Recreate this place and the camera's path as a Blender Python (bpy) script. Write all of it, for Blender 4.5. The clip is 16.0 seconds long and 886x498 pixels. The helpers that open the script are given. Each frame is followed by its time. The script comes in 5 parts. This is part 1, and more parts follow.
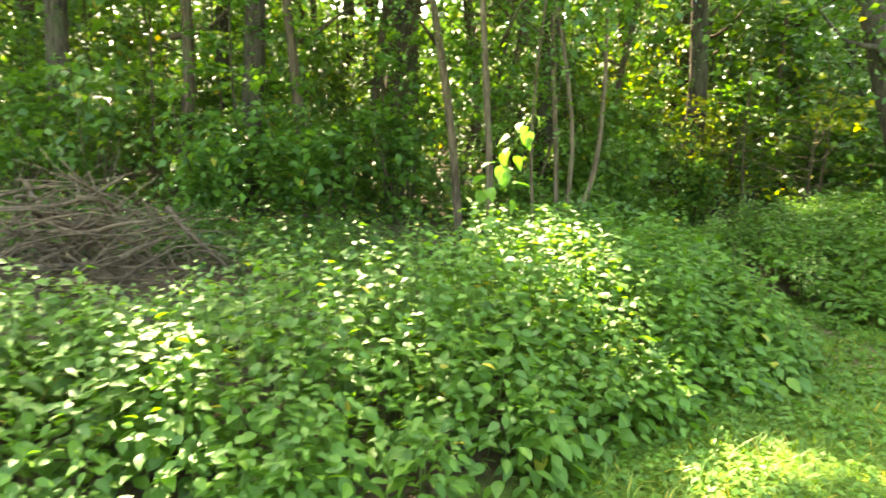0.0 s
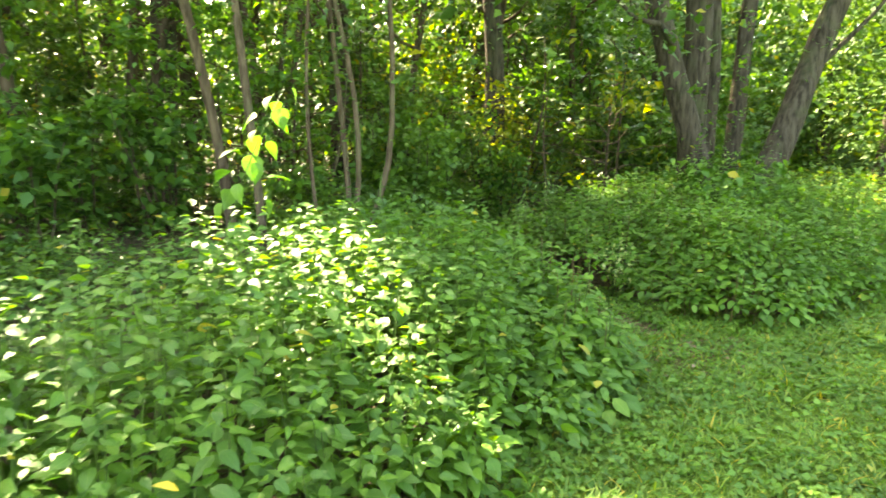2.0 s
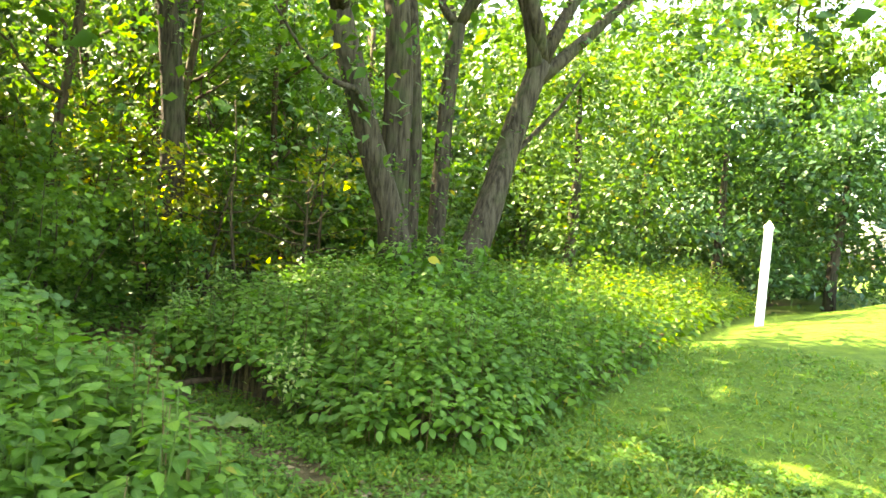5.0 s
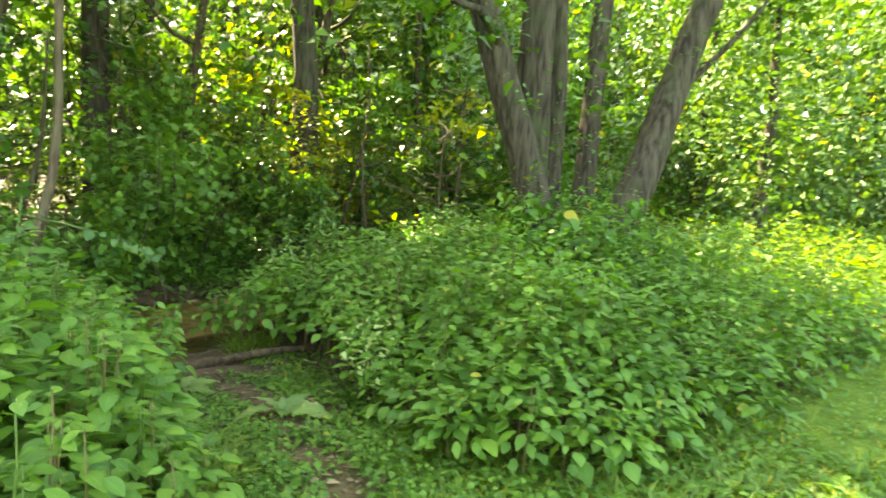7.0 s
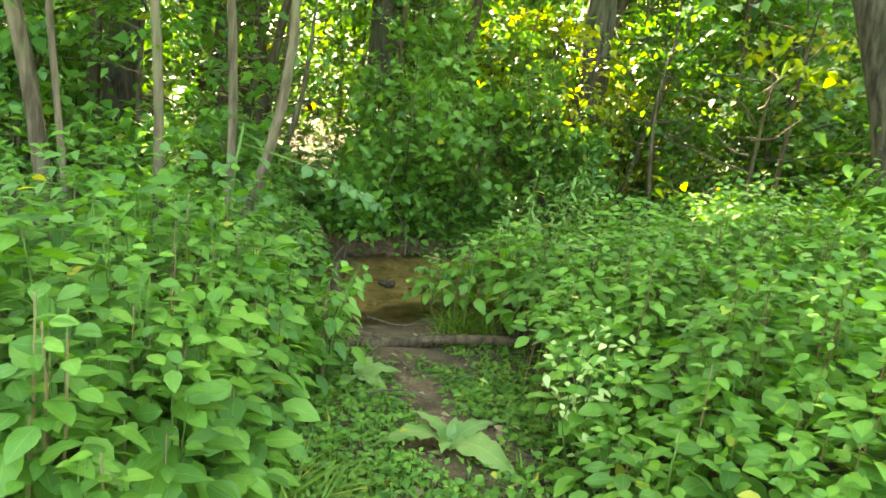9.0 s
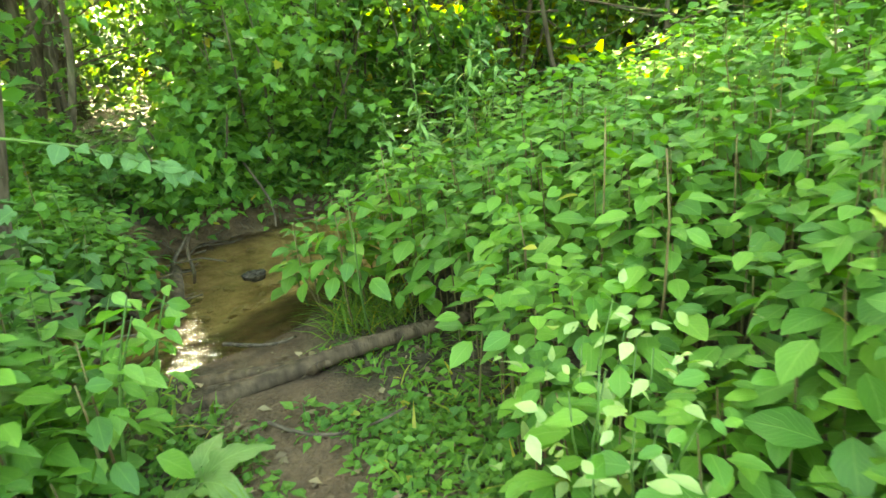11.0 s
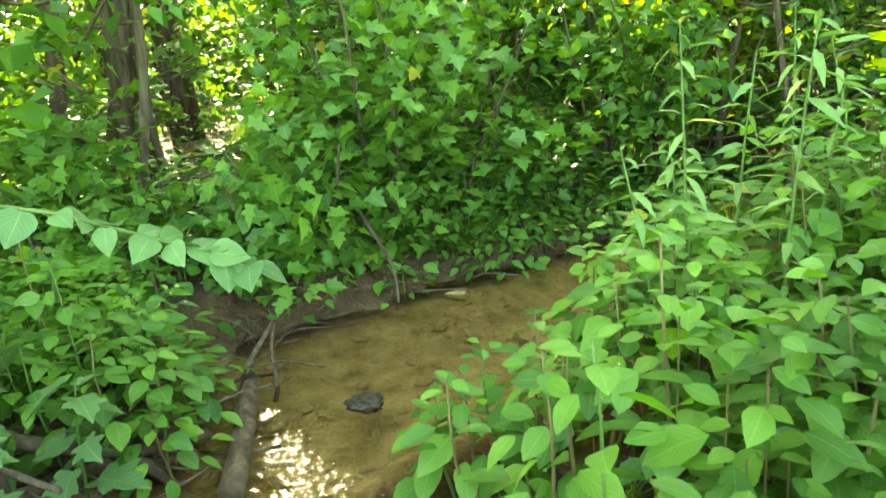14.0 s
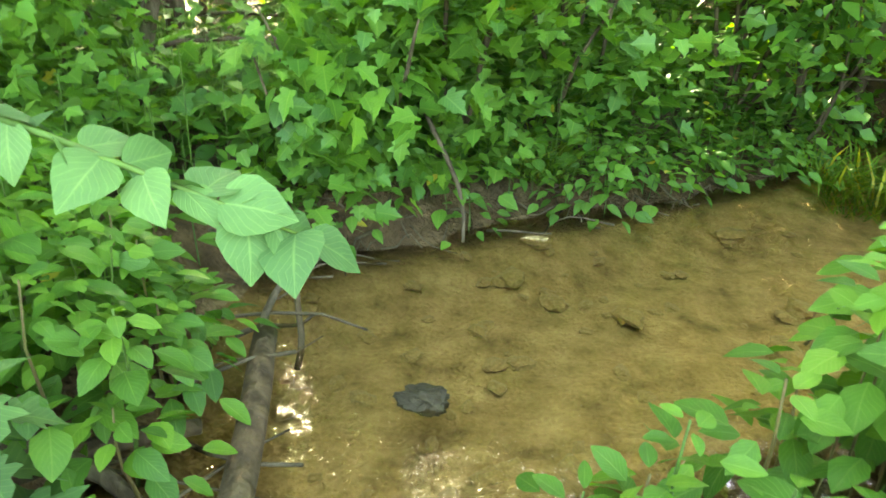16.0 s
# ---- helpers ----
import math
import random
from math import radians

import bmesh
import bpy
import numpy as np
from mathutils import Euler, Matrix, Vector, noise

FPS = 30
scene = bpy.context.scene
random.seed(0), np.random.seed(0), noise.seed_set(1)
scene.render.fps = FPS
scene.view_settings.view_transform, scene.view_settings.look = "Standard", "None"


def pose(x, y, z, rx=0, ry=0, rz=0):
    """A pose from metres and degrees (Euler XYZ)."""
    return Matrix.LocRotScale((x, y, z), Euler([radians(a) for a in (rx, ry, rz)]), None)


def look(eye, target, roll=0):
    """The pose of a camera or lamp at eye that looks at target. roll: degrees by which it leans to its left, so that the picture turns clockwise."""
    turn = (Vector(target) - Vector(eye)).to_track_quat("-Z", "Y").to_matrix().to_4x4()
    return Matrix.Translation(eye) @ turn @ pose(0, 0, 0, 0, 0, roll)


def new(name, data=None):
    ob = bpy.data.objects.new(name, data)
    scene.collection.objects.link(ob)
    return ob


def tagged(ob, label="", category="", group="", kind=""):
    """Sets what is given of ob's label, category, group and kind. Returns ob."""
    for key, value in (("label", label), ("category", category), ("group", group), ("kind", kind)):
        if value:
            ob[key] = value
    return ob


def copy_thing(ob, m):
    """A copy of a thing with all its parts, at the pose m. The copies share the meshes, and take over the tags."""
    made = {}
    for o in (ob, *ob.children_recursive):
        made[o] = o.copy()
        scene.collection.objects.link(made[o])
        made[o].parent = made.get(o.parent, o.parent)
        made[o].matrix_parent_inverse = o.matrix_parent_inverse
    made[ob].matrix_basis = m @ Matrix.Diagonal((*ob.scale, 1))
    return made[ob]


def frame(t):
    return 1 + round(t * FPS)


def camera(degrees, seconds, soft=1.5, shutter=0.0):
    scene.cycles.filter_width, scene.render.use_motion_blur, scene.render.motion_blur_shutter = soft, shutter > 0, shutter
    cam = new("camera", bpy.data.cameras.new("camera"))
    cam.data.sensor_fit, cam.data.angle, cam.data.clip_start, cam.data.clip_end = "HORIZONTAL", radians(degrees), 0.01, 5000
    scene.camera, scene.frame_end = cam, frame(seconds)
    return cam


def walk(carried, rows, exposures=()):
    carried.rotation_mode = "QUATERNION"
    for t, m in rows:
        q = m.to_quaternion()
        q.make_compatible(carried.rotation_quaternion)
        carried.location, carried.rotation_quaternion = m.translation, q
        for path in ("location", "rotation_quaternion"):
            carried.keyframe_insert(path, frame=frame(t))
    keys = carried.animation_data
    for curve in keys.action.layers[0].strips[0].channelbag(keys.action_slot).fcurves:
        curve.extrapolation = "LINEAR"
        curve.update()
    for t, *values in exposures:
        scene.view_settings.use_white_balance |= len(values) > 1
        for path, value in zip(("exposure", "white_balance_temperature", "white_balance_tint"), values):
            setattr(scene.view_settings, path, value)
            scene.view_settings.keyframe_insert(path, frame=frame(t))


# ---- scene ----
cam = camera(68.4, 16.0, 1.6, 0.25)
PATH = [
    (0, (-0.095, -0.288, 1.631), (-0.089, 1.67, 1.223), 2.8),
    (0.5, (0.039, 0.013, 1.611), (0.247, 1.963, 1.22), 2.2),
    (1, (0.211, 0.266, 1.577), (0.409, 2.218, 1.185), 2.2),
    (1.5, (0.347, 0.517, 1.564), (0.623, 2.443, 1.101), 2.4),
    (2, (0.412, 0.818, 1.485), (0.947, 2.705, 1.094), 1.6),
    (2.5, (0.539, 1.094, 1.454), (1.235, 2.936, 1.103), 3.0),
    (3, (0.738, 1.265, 1.42), (1.449, 3.109, 1.111), 2.7),
    (3.5, (0.868, 1.469, 1.382), (1.769, 3.244, 1.184), 5.3),
    (4, (1.024, 1.635, 1.359), (2.017, 3.367, 1.239), 2.7),
    (4.5, (1.289, 1.872, 1.348), (2.466, 3.485, 1.246), 4.3),
    (4.7, (1.372, 1.909, 1.349), (2.632, 3.46, 1.275), 4.4),
    (6.8, (2.451, 2.477, 1.224), (3.363, 4.243, 1.004), 4.9),
    (7, (2.442, 2.631, 1.245), (3.254, 4.444, 1.009), 4.0),
    (7.5, (2.712, 2.903, 1.184), (3.228, 4.814, 0.894), 3.5),
    (8, (2.914, 3.138, 1.19), (3.219, 5.09, 0.881), 3.7),
    (8.5, (2.946, 3.454, 1.16), (3.154, 5.419, 0.846), 6.4),
    (9, (3.018, 3.742, 1.149), (2.971, 5.694, 0.718), 7.2),
    (9.5, (3.166, 4.0, 1.13), (3.093, 5.939, 0.643), 4.0),
    (9.7, (3.178, 4.075, 1.123), (3.158, 6.007, 0.605), 1.9),
    (11.8, (3.163, 5.618, 0.85), (3.345, 7.479, 0.142), -8.9),
    (12, (3.147, 5.715, 0.86), (3.278, 7.573, 0.133), -10.2),
    (12.5, (3.154, 5.93, 0.856), (3.036, 7.805, 0.17), -9.9),
    (13, (3.157, 6.131, 0.85), (2.908, 8.002, 0.188), -8.4),
    (13.5, (3.039, 6.326, 0.827), (2.892, 8.222, 0.208), -7.2),
    (14, (2.955, 6.464, 0.856), (2.844, 8.387, 0.316), -6.5),
    (14.5, (2.895, 6.665, 0.833), (2.794, 8.595, 0.319), -5.1),
    (15, (2.856, 6.846, 0.852), (2.649, 8.762, 0.316), -3.7),
    (15.5, (2.785, 6.959, 0.822), (2.561, 8.827, 0.145), -5.5),
    (16, (2.676, 7.164, 0.773), (2.515, 8.976, -0.058), 1.0),
]

KELVIN = 8800
EXPOSURES = [(0.0, 4.0, 6), (4.7, 3.98, 6), (7.0, 4.15, 4), (8.0, 4.42, 0), (9.0, 4.68, -4), (12.0, 5.0, -10), (14.0, 5.28, -8), (16.0, 5.46, -4)]
walk(cam, [(t, look(eye, target, roll)) for t, eye, target, roll in PATH], [(t, stops, KELVIN, tint) for t, stops, tint in EXPOSURES])

# ---- light: a high summer sun beyond the wood, and a clear sky ----
SUN_AZ, SUN_EL = radians(-24), radians(43)        # azimuth from +y towards +x
TO_SUN = np.array((math.sin(SUN_AZ) * math.cos(SUN_EL), math.cos(SUN_AZ) * math.cos(SUN_EL), math.sin(SUN_EL)))
world = bpy.data.worlds.new("sky")
scene.world = world
world.use_nodes = True
wn = world.node_tree
sky = wn.nodes.new("ShaderNodeTexSky")
sky.sky_type, sky.sun_disc = "NISHITA", False
sky.sun_elevation, sky.sun_rotation = SUN_EL, SUN_AZ
sky.air_density, sky.dust_density = 1.0, 2.5
wn.nodes["Background"].inputs["Strength"].default_value = 0.15
wn.links.new(sky.outputs[0], wn.nodes["Background"].inputs["Color"])
sun = new("sun", bpy.data.lights.new("sun", "SUN"))
sun.data.energy, sun.data.angle, sun.data.color = 5.0, radians(0.53), (1.0, 0.93, 0.8)
sun.matrix_world = look((0, 0, 20), tuple(np.array((0, 0, 20)) - TO_SUN))

# ---- materials ----


def nodes_of(name):
    m = bpy.data.materials.new(name)
    m.use_nodes = True
    return m, m.node_tree, m.node_tree.nodes["Principled BSDF"]


def mixed(tree, kind, fac, a, b):
    """A colour mix of two sockets or colours."""
    n = tree.nodes.new("ShaderNodeMix")
    n.data_type, n.blend_type = "RGBA", kind
    for i, v in ((0, fac), (6, a), (7, b)):
        if hasattr(v, "is_linked"):
            tree.links.new(v, n.inputs[i])
        else:
            n.inputs[i].default_value = v if i == 0 else (*v, 1)
    return n.outputs[2]


def ramp(tree, value, stops):
    n = tree.nodes.new("ShaderNodeValToRGB")
    tree.links.new(value, n.inputs[0])
    while len(n.color_ramp.elements) < len(stops):
        n.color_ramp.elements.new(0.5)
    for e, (p, c) in zip(n.color_ramp.elements, stops):
        e.position, e.color = p, (*c, 1)
    return n.outputs[0]


def noise_of(tree, scale, detail=4.0, space="Object", rough=0.55):
    co = tree.nodes.new("ShaderNodeTexCoord")
    n = tree.nodes.new("ShaderNodeTexNoise")
    n.inputs["Scale"].default_value, n.inputs["Detail"].default_value, n.inputs["Roughness"].default_value = scale, detail, rough
    tree.links.new(co.outputs[space], n.inputs["Vector"])
    return n.outputs["Fac"]


def bumped(tree, shader, height, strength, distance):
    b = tree.nodes.new("ShaderNodeBump")
    b.inputs["Strength"].default_value, b.inputs["Distance"].default_value = strength, distance
    tree.links.new(height, b.inputs["Height"])
    tree.links.new(b.outputs[0], shader.inputs["Normal"])


def leaf_material(name, dark, mid, light, yellow=0.03, through_part=0.4, veins=True, rough=0.5, glow=(1.9, 1.75, 0.55)):
    """A green blade: each leaf its own tone, a paler midrib and side veins, light passing through."""
    m, t, p = nodes_of(name)
    geo = t.nodes.new("ShaderNodeNewGeometry")
    info = t.nodes.new("ShaderNodeObjectInfo")
    both = t.nodes.new("ShaderNodeMath")
    both.operation = "ADD"
    t.links.new(geo.outputs["Random Per Island"], both.inputs[0])
    t.links.new(info.outputs["Random"], both.inputs[1])
    part_of = t.nodes.new("ShaderNodeMath")
    part_of.operation = "FRACT"
    t.links.new(both.outputs[0], part_of.inputs[0])
    colour = ramp(t, part_of.outputs[0], [(0.0, dark), (0.45, mid), (1.0 - 2 * yellow, light), (1.0 - yellow, (0.30, 0.26, 0.03))])
    patch = noise_of(t, 1.7, 2.0)
    colour = mixed(t, "MULTIPLY", 0.5, colour, ramp(t, patch, [(0.3, (0.55, 0.62, 0.6)), (0.7, (1.25, 1.2, 1.0))]))
    blot = noise_of(t, 38.0, 3.0)
    colour = mixed(t, "MULTIPLY", 0.35, colour, ramp(t, blot, [(0.3, (0.75, 0.78, 0.7)), (0.7, (1.1, 1.08, 1.0))]))
    if veins:
        uv = t.nodes.new("ShaderNodeUVMap")
        sep = t.nodes.new("ShaderNodeSeparateXYZ")
        t.links.new(uv.outputs[0], sep.inputs[0])
        ab = t.nodes.new("ShaderNodeMath")
        ab.operation = "ABSOLUTE"
        t.links.new(sep.outputs[0], ab.inputs[0])
        rib = ramp(t, ab.outputs[0], [(0.0, (1, 1, 1)), (0.07, (0, 0, 0))])
        slant = t.nodes.new("ShaderNodeMath")
        slant.operation = "MULTIPLY_ADD"
        slant.inputs[1].default_value = -0.45
        t.links.new(ab.outputs[0], slant.inputs[0])
        t.links.new(sep.outputs[1], slant.inputs[2])
        saw = t.nodes.new("ShaderNodeMath")
        saw.operation = "PINGPONG"
        saw.inputs[1].default_value = 0.065
        t.links.new(slant.outputs[0], saw.inputs[0])
        side = ramp(t, saw.outputs[0], [(0.0, (0.5, 0.5, 0.5)), (0.018, (0, 0, 0))])
        vein = mixed(t, "LIGHTEN", 1.0, rib, side)
        colour = mixed(t, "MIX", vein, colour, mixed(t, "ADD", 1.0, colour, (0.05, 0.06, 0.02)))
        bumped(t, p, vein, 0.35, 0.002)
    t.links.new(colour, p.inputs["Base Color"])
    p.inputs["Roughness"].default_value = rough
    p.inputs["Specular IOR Level"].default_value = 0.36
    tr = t.nodes.new("ShaderNodeBsdfTranslucent")
    t.links.new(mixed(t, "MULTIPLY", 1.0, colour, glow), tr.inputs["Color"])
    mix = t.nodes.new("ShaderNodeMixShader")
    mix.inputs[0].default_value = through_part
    t.links.new(p.outputs[0], mix.inputs[1])
    t.links.new(tr.outputs[0], mix.inputs[2])
    t.links.new(mix.outputs[0], t.nodes["Material Output"].inputs["Surface"])
    return m


def rough_material(name, stops, scale, bump, rough=0.9, fine=60.0, stretch=None):
    m, t, p = nodes_of(name)
    a, b = noise_of(t, scale, 5.0), noise_of(t, fine, 4.0)
    colour = mixed(t, "MULTIPLY", 0.6, ramp(t, a, stops), ramp(t, b, [(0.25, (0.5, 0.5, 0.5)), (0.75, (1.3, 1.3, 1.3))]))
    t.links.new(colour, p.inputs["Base Color"])
    p.inputs["Roughness"].default_value = rough
    p.inputs["Specular IOR Level"].default_value = 0.15
    bumped(t, p, b, bump, 0.02)
    return m


def bark_material(name, pale, brown, moss):
    m, t, p = nodes_of(name)
    co = t.nodes.new("ShaderNodeTexCoord")
    mp = t.nodes.new("ShaderNodeMapping")
    mp.inputs["Scale"].default_value = (26, 26, 4)
    t.links.new(co.outputs["Object"], mp.inputs[0])
    n = t.nodes.new("ShaderNodeTexNoise")
    n.inputs["Scale"].default_value, n.inputs["Detail"].default_value = 1.0, 6.0
    t.links.new(mp.outputs[0], n.inputs["Vector"])
    ridge = ramp(t, n.outputs["Fac"], [(0.35, brown), (0.62, pale)])
    spots = noise_of(t, 3.0, 3.0)
    colour = mixed(t, "MIX", ramp(t, spots, [(0.52, (0, 0, 0)), (0.68, (0.55, 0.55, 0.55))]), ridge, moss)
    t.links.new(colour, p.inputs["Base Color"])
    p.inputs["Roughness"].default_value = 0.92
    p.inputs["Specular IOR Level"].default_value = 0.12
    bumped(t, p, n.outputs["Fac"], 0.9, 0.03)
    return m


M_WEED = leaf_material("jewelweed_leaf", (0.036, 0.105, 0.012), (0.060, 0.150, 0.016), (0.095, 0.200, 0.020), 0.004, 0.42)
M_WEED2 = leaf_material("nettle_leaf", (0.040, 0.112, 0.011), (0.069, 0.163, 0.015), (0.112, 0.218, 0.020), 0.003, 0.38, rough=0.56, glow=(1.5, 1.65, 0.5))
M_SHRUB = leaf_material("shrub_leaf", (0.028, 0.085, 0.012), (0.050, 0.130, 0.016), (0.085, 0.185, 0.022), 0.006, 0.42, veins=False)
M_BOX = leaf_material("lobed_leaf", (0.040, 0.110, 0.015), (0.068, 0.160, 0.020), (0.100, 0.205, 0.026), 0.004, 0.42)
M_DARK = leaf_material("forest_leaf", (0.024, 0.070, 0.010), (0.045, 0.110, 0.013), (0.085, 0.165, 0.018), 0.012, 0.34, veins=False)
M_FAR = leaf_material("far_leaf", (0.030, 0.080, 0.013), (0.050, 0.115, 0.017), (0.080, 0.155, 0.022), 0.01, 0.24, veins=False, rough=0.6)
# sunlit foliage: sunshine is put into these three yellower leaf colours
M_FARSUN = leaf_material("far_sun_tinted_leaf", (0.060, 0.115, 0.016), (0.085, 0.150, 0.022), (0.125, 0.185, 0.030), 0.01, 0.28, veins=False, rough=0.6)
M_GOLD = leaf_material("sun_tinted_leaf", (0.085, 0.140, 0.010), (0.130, 0.190, 0.013), (0.210, 0.240, 0.018), 0.05, 0.5, veins=False)
M_SUNWEED = leaf_material("sun_tinted_weed_leaf", (0.055, 0.125, 0.011), (0.090, 0.175, 0.014), (0.140, 0.215, 0.018), 0.02, 0.45, veins=False)
M_PALE = leaf_material("pale_leaf", (0.090, 0.170, 0.040), (0.130, 0.210, 0.050), (0.160, 0.240, 0.060), 0.02, 0.36, glow=(1.35, 1.6, 0.8))
M_CONIFER = leaf_material("blue_green_leaf", (0.020, 0.060, 0.022), (0.034, 0.090, 0.032), (0.055, 0.125, 0.042), 0.0, 0.35, veins=False)
M_GRASS = leaf_material("grass_blade", (0.060, 0.125, 0.012), (0.095, 0.175, 0.018), (0.140, 0.215, 0.028), 0.05, 0.42, veins=False)
M_DRY = leaf_material("dry_leaf", (0.10, 0.065, 0.035), (0.16, 0.11, 0.06), (0.24, 0.18, 0.10), 0.0, 0.1, veins=False, rough=0.8)
# leaf clusters in the sun, the brightness put into their pale colour
M_SUNLEAF = leaf_material("sunlit_cluster_leaf", (0.20, 0.27, 0.08), (0.27, 0.33, 0.11), (0.36, 0.40, 0.16), 0.0, 0.3, veins=False)
M_STEM = rough_material("green_stem", [(0.3, (0.04, 0.08, 0.014)), (0.7, (0.075, 0.12, 0.022))], 9.0, 0.1, 0.5)
M_REDSTEM = rough_material("reddish_stem", [(0.3, (0.09, 0.05, 0.022)), (0.7, (0.11, 0.10, 0.03))], 9.0, 0.1, 0.55)
M_BARK = bark_material("grey_bark", (0.066, 0.054, 0.036), (0.020, 0.015, 0.010), (0.045, 0.058, 0.022))
M_SLIM = bark_material("slim_bark", (0.078, 0.058, 0.034), (0.028, 0.02, 0.011), (0.05, 0.065, 0.025))
M_TAN = bark_material("tan_bark", (0.105, 0.078, 0.046), (0.04, 0.028, 0.016), (0.075, 0.08, 0.035))
M_DEAD = bark_material("dead_wood", (0.115, 0.085, 0.052), (0.05, 0.036, 0.022), (0.07, 0.055, 0.03))
M_LOG = bark_material("wet_log", (0.10, 0.066, 0.036), (0.045, 0.03, 0.017), (0.07, 0.053, 0.027))
M_STONE = rough_material("wet_stone", [(0.3, (0.02, 0.015, 0.009)), (0.7, (0.065, 0.05, 0.028))], 9.0, 0.6, 0.55)
M_PEBBLE = rough_material("pebble", [(0.3, (0.20, 0.13, 0.055)), (0.7, (0.40, 0.28, 0.13))], 5.0, 0.4, 0.5)
M_POST = rough_material("white_paint", [(0.3, (0.70, 0.70, 0.66)), (0.7, (0.82, 0.82, 0.79))], 3.0, 0.05, 0.5)


def ground_material():
    m, t, p = nodes_of("ground_soil")
    a = t.nodes.new("ShaderNodeAttribute")
    a.attribute_name = "cover"
    sep = t.nodes.new("ShaderNodeSeparateColor")
    t.links.new(a.outputs["Color"], sep.inputs[0])
    fine, mid, wide = noise_of(t, 70.0, 5.0), noise_of(t, 9.0, 5.0), noise_of(t, 0.8, 3.0)
    lawn = mixed(t, "MULTIPLY", 0.7, ramp(t, mid, [(0.3, (0.060, 0.110, 0.014)), (0.55, (0.095, 0.160, 0.018)), (0.75, (0.130, 0.185, 0.028))]),
                 ramp(t, fine, [(0.3, (0.45, 0.5, 0.4)), (0.7, (1.35, 1.3, 1.2))]))
    lawn = mixed(t, "MULTIPLY", 0.5, lawn, ramp(t, wide, [(0.35, (0.8, 0.9, 0.8)), (0.65, (1.2, 1.1, 1.0))]))
    litter = mixed(t, "MULTIPLY", 0.7, ramp(t, mid, [(0.3, (0.045, 0.035, 0.022)), (0.7, (0.110, 0.080, 0.048))]),
                   ramp(t, fine, [(0.3, (0.5, 0.5, 0.5)), (0.7, (1.4, 1.35, 1.2))]))
    dirt = mixed(t, "MULTIPLY", 0.6, ramp(t, mid, [(0.3, (0.075, 0.046, 0.024)), (0.7, (0.145, 0.092, 0.05))]),
                 ramp(t, fine, [(0.3, (0.6, 0.6, 0.6)), (0.7, (1.25, 1.22, 1.2))]))
    bank = mixed(t, "MULTIPLY", 0.6, ramp(t, mid, [(0.3, (0.05, 0.03, 0.015)), (0.55, (0.10, 0.062, 0.03)), (0.75, (0.155, 0.10, 0.052))]),
                 ramp(t, fine, [(0.3, (0.6, 0.6, 0.55)), (0.7, (1.25, 1.2, 1.15))]))
    mud = mixed(t, "MULTIPLY", 0.6, ramp(t, mid, [(0.30, (0.19, 0.13, 0.058)), (0.44, (0.32, 0.218, 0.104)), (0.6, (0.42, 0.288, 0.142)), (0.78, (0.53, 0.38, 0.205))]),
                ramp(t, fine, [(0.3, (0.65, 0.6, 0.55)), (0.7, (1.2, 1.2, 1.15))]))
    c = mixed(t, "MIX", sep.outputs[2], litter, lawn)
    c = mixed(t, "MIX", sep.outputs[1], c, dirt)
    c = mixed(t, "MIX", sep.outputs[0], c, bank)
    c = mixed(t, "MIX", a.outputs["Alpha"], c, mud)
    t.links.new(c, p.inputs["Base Color"])
    p.inputs["Roughness"].default_value = 0.85
    p.inputs["Specular IOR Level"].default_value = 0.12
    both = mixed(t, "ADD", 1.0, mid, fine)
    bumped(t, p, both, 0.9, 0.035)
    return m


def water_material():
    """Shallow clear water over a brown bed: tinted see-through and a mirror at grazing angles, with ripples."""
    m, t, p = nodes_of("creek_water")
    clear = t.nodes.new("ShaderNodeBsdfTransparent")
    clear.inputs[0].default_value = (0.97, 0.91, 0.76, 1)
    gloss = t.nodes.new("ShaderNodeBsdfGlossy")
    gloss.inputs["Roughness"].default_value = 0.015
    fr = t.nodes.new("ShaderNodeFresnel")
    fr.inputs["IOR"].default_value = 1.36
    co = t.nodes.new("ShaderNodeTexCoord")
    n = t.nodes.new("ShaderNodeTexNoise")
    n.inputs["Scale"].default_value, n.inputs["Detail"].default_value = 10.0, 2.5
    t.links.new(co.outputs["Object"], n.inputs["Vector"])
    b = t.nodes.new("ShaderNodeBump")
    b.inputs["Strength"].default_value, b.inputs["Distance"].default_value = 0.3, 0.03
    t.links.new(n.outputs["Fac"], b.inputs["Height"])
    t.links.new(b.outputs[0], gloss.inputs["Normal"])
    t.links.new(b.outputs[0], fr.inputs["Normal"])
    mix = t.nodes.new("ShaderNodeMixShader")
    t.links.new(fr.outputs[0], mix.inputs[0])
    t.links.new(clear.outputs[0], mix.inputs[1])
    t.links.new(gloss.outputs[0], mix.inputs[2])
    t.links.new(mix.outputs[0], t.nodes["Material Output"].inputs["Surface"])
    t.nodes.remove(p)
    return m


M_GROUND, M_WATER = ground_material(), water_material()

# ---- mesh tools ----


def mesh_of(name, verts, tris, material, uvs=None, smooth=True):
    me = bpy.data.meshes.new(name)
    verts, tris = np.asarray(verts, np.float32), np.asarray(tris, np.int32)
    me.vertices.add(len(verts))
    me.vertices.foreach_set("co", verts.ravel())
    me.loops.add(tris.size)
    me.loops.foreach_set("vertex_index", tris.ravel())
    me.polygons.add(len(tris))
    me.polygons.foreach_set("loop_start", np.arange(0, tris.size, 3, dtype=np.int32))
    me.polygons.foreach_set("use_smooth", np.full(len(tris), smooth))
    if uvs is not None:
        layer = me.uv_layers.new(name="UVMap")
        layer.data.foreach_set("uv", np.asarray(uvs, np.float32)[tris.ravel()].ravel())
    me.materials.append(material)
    me.update(calc_edges=True)
    return me


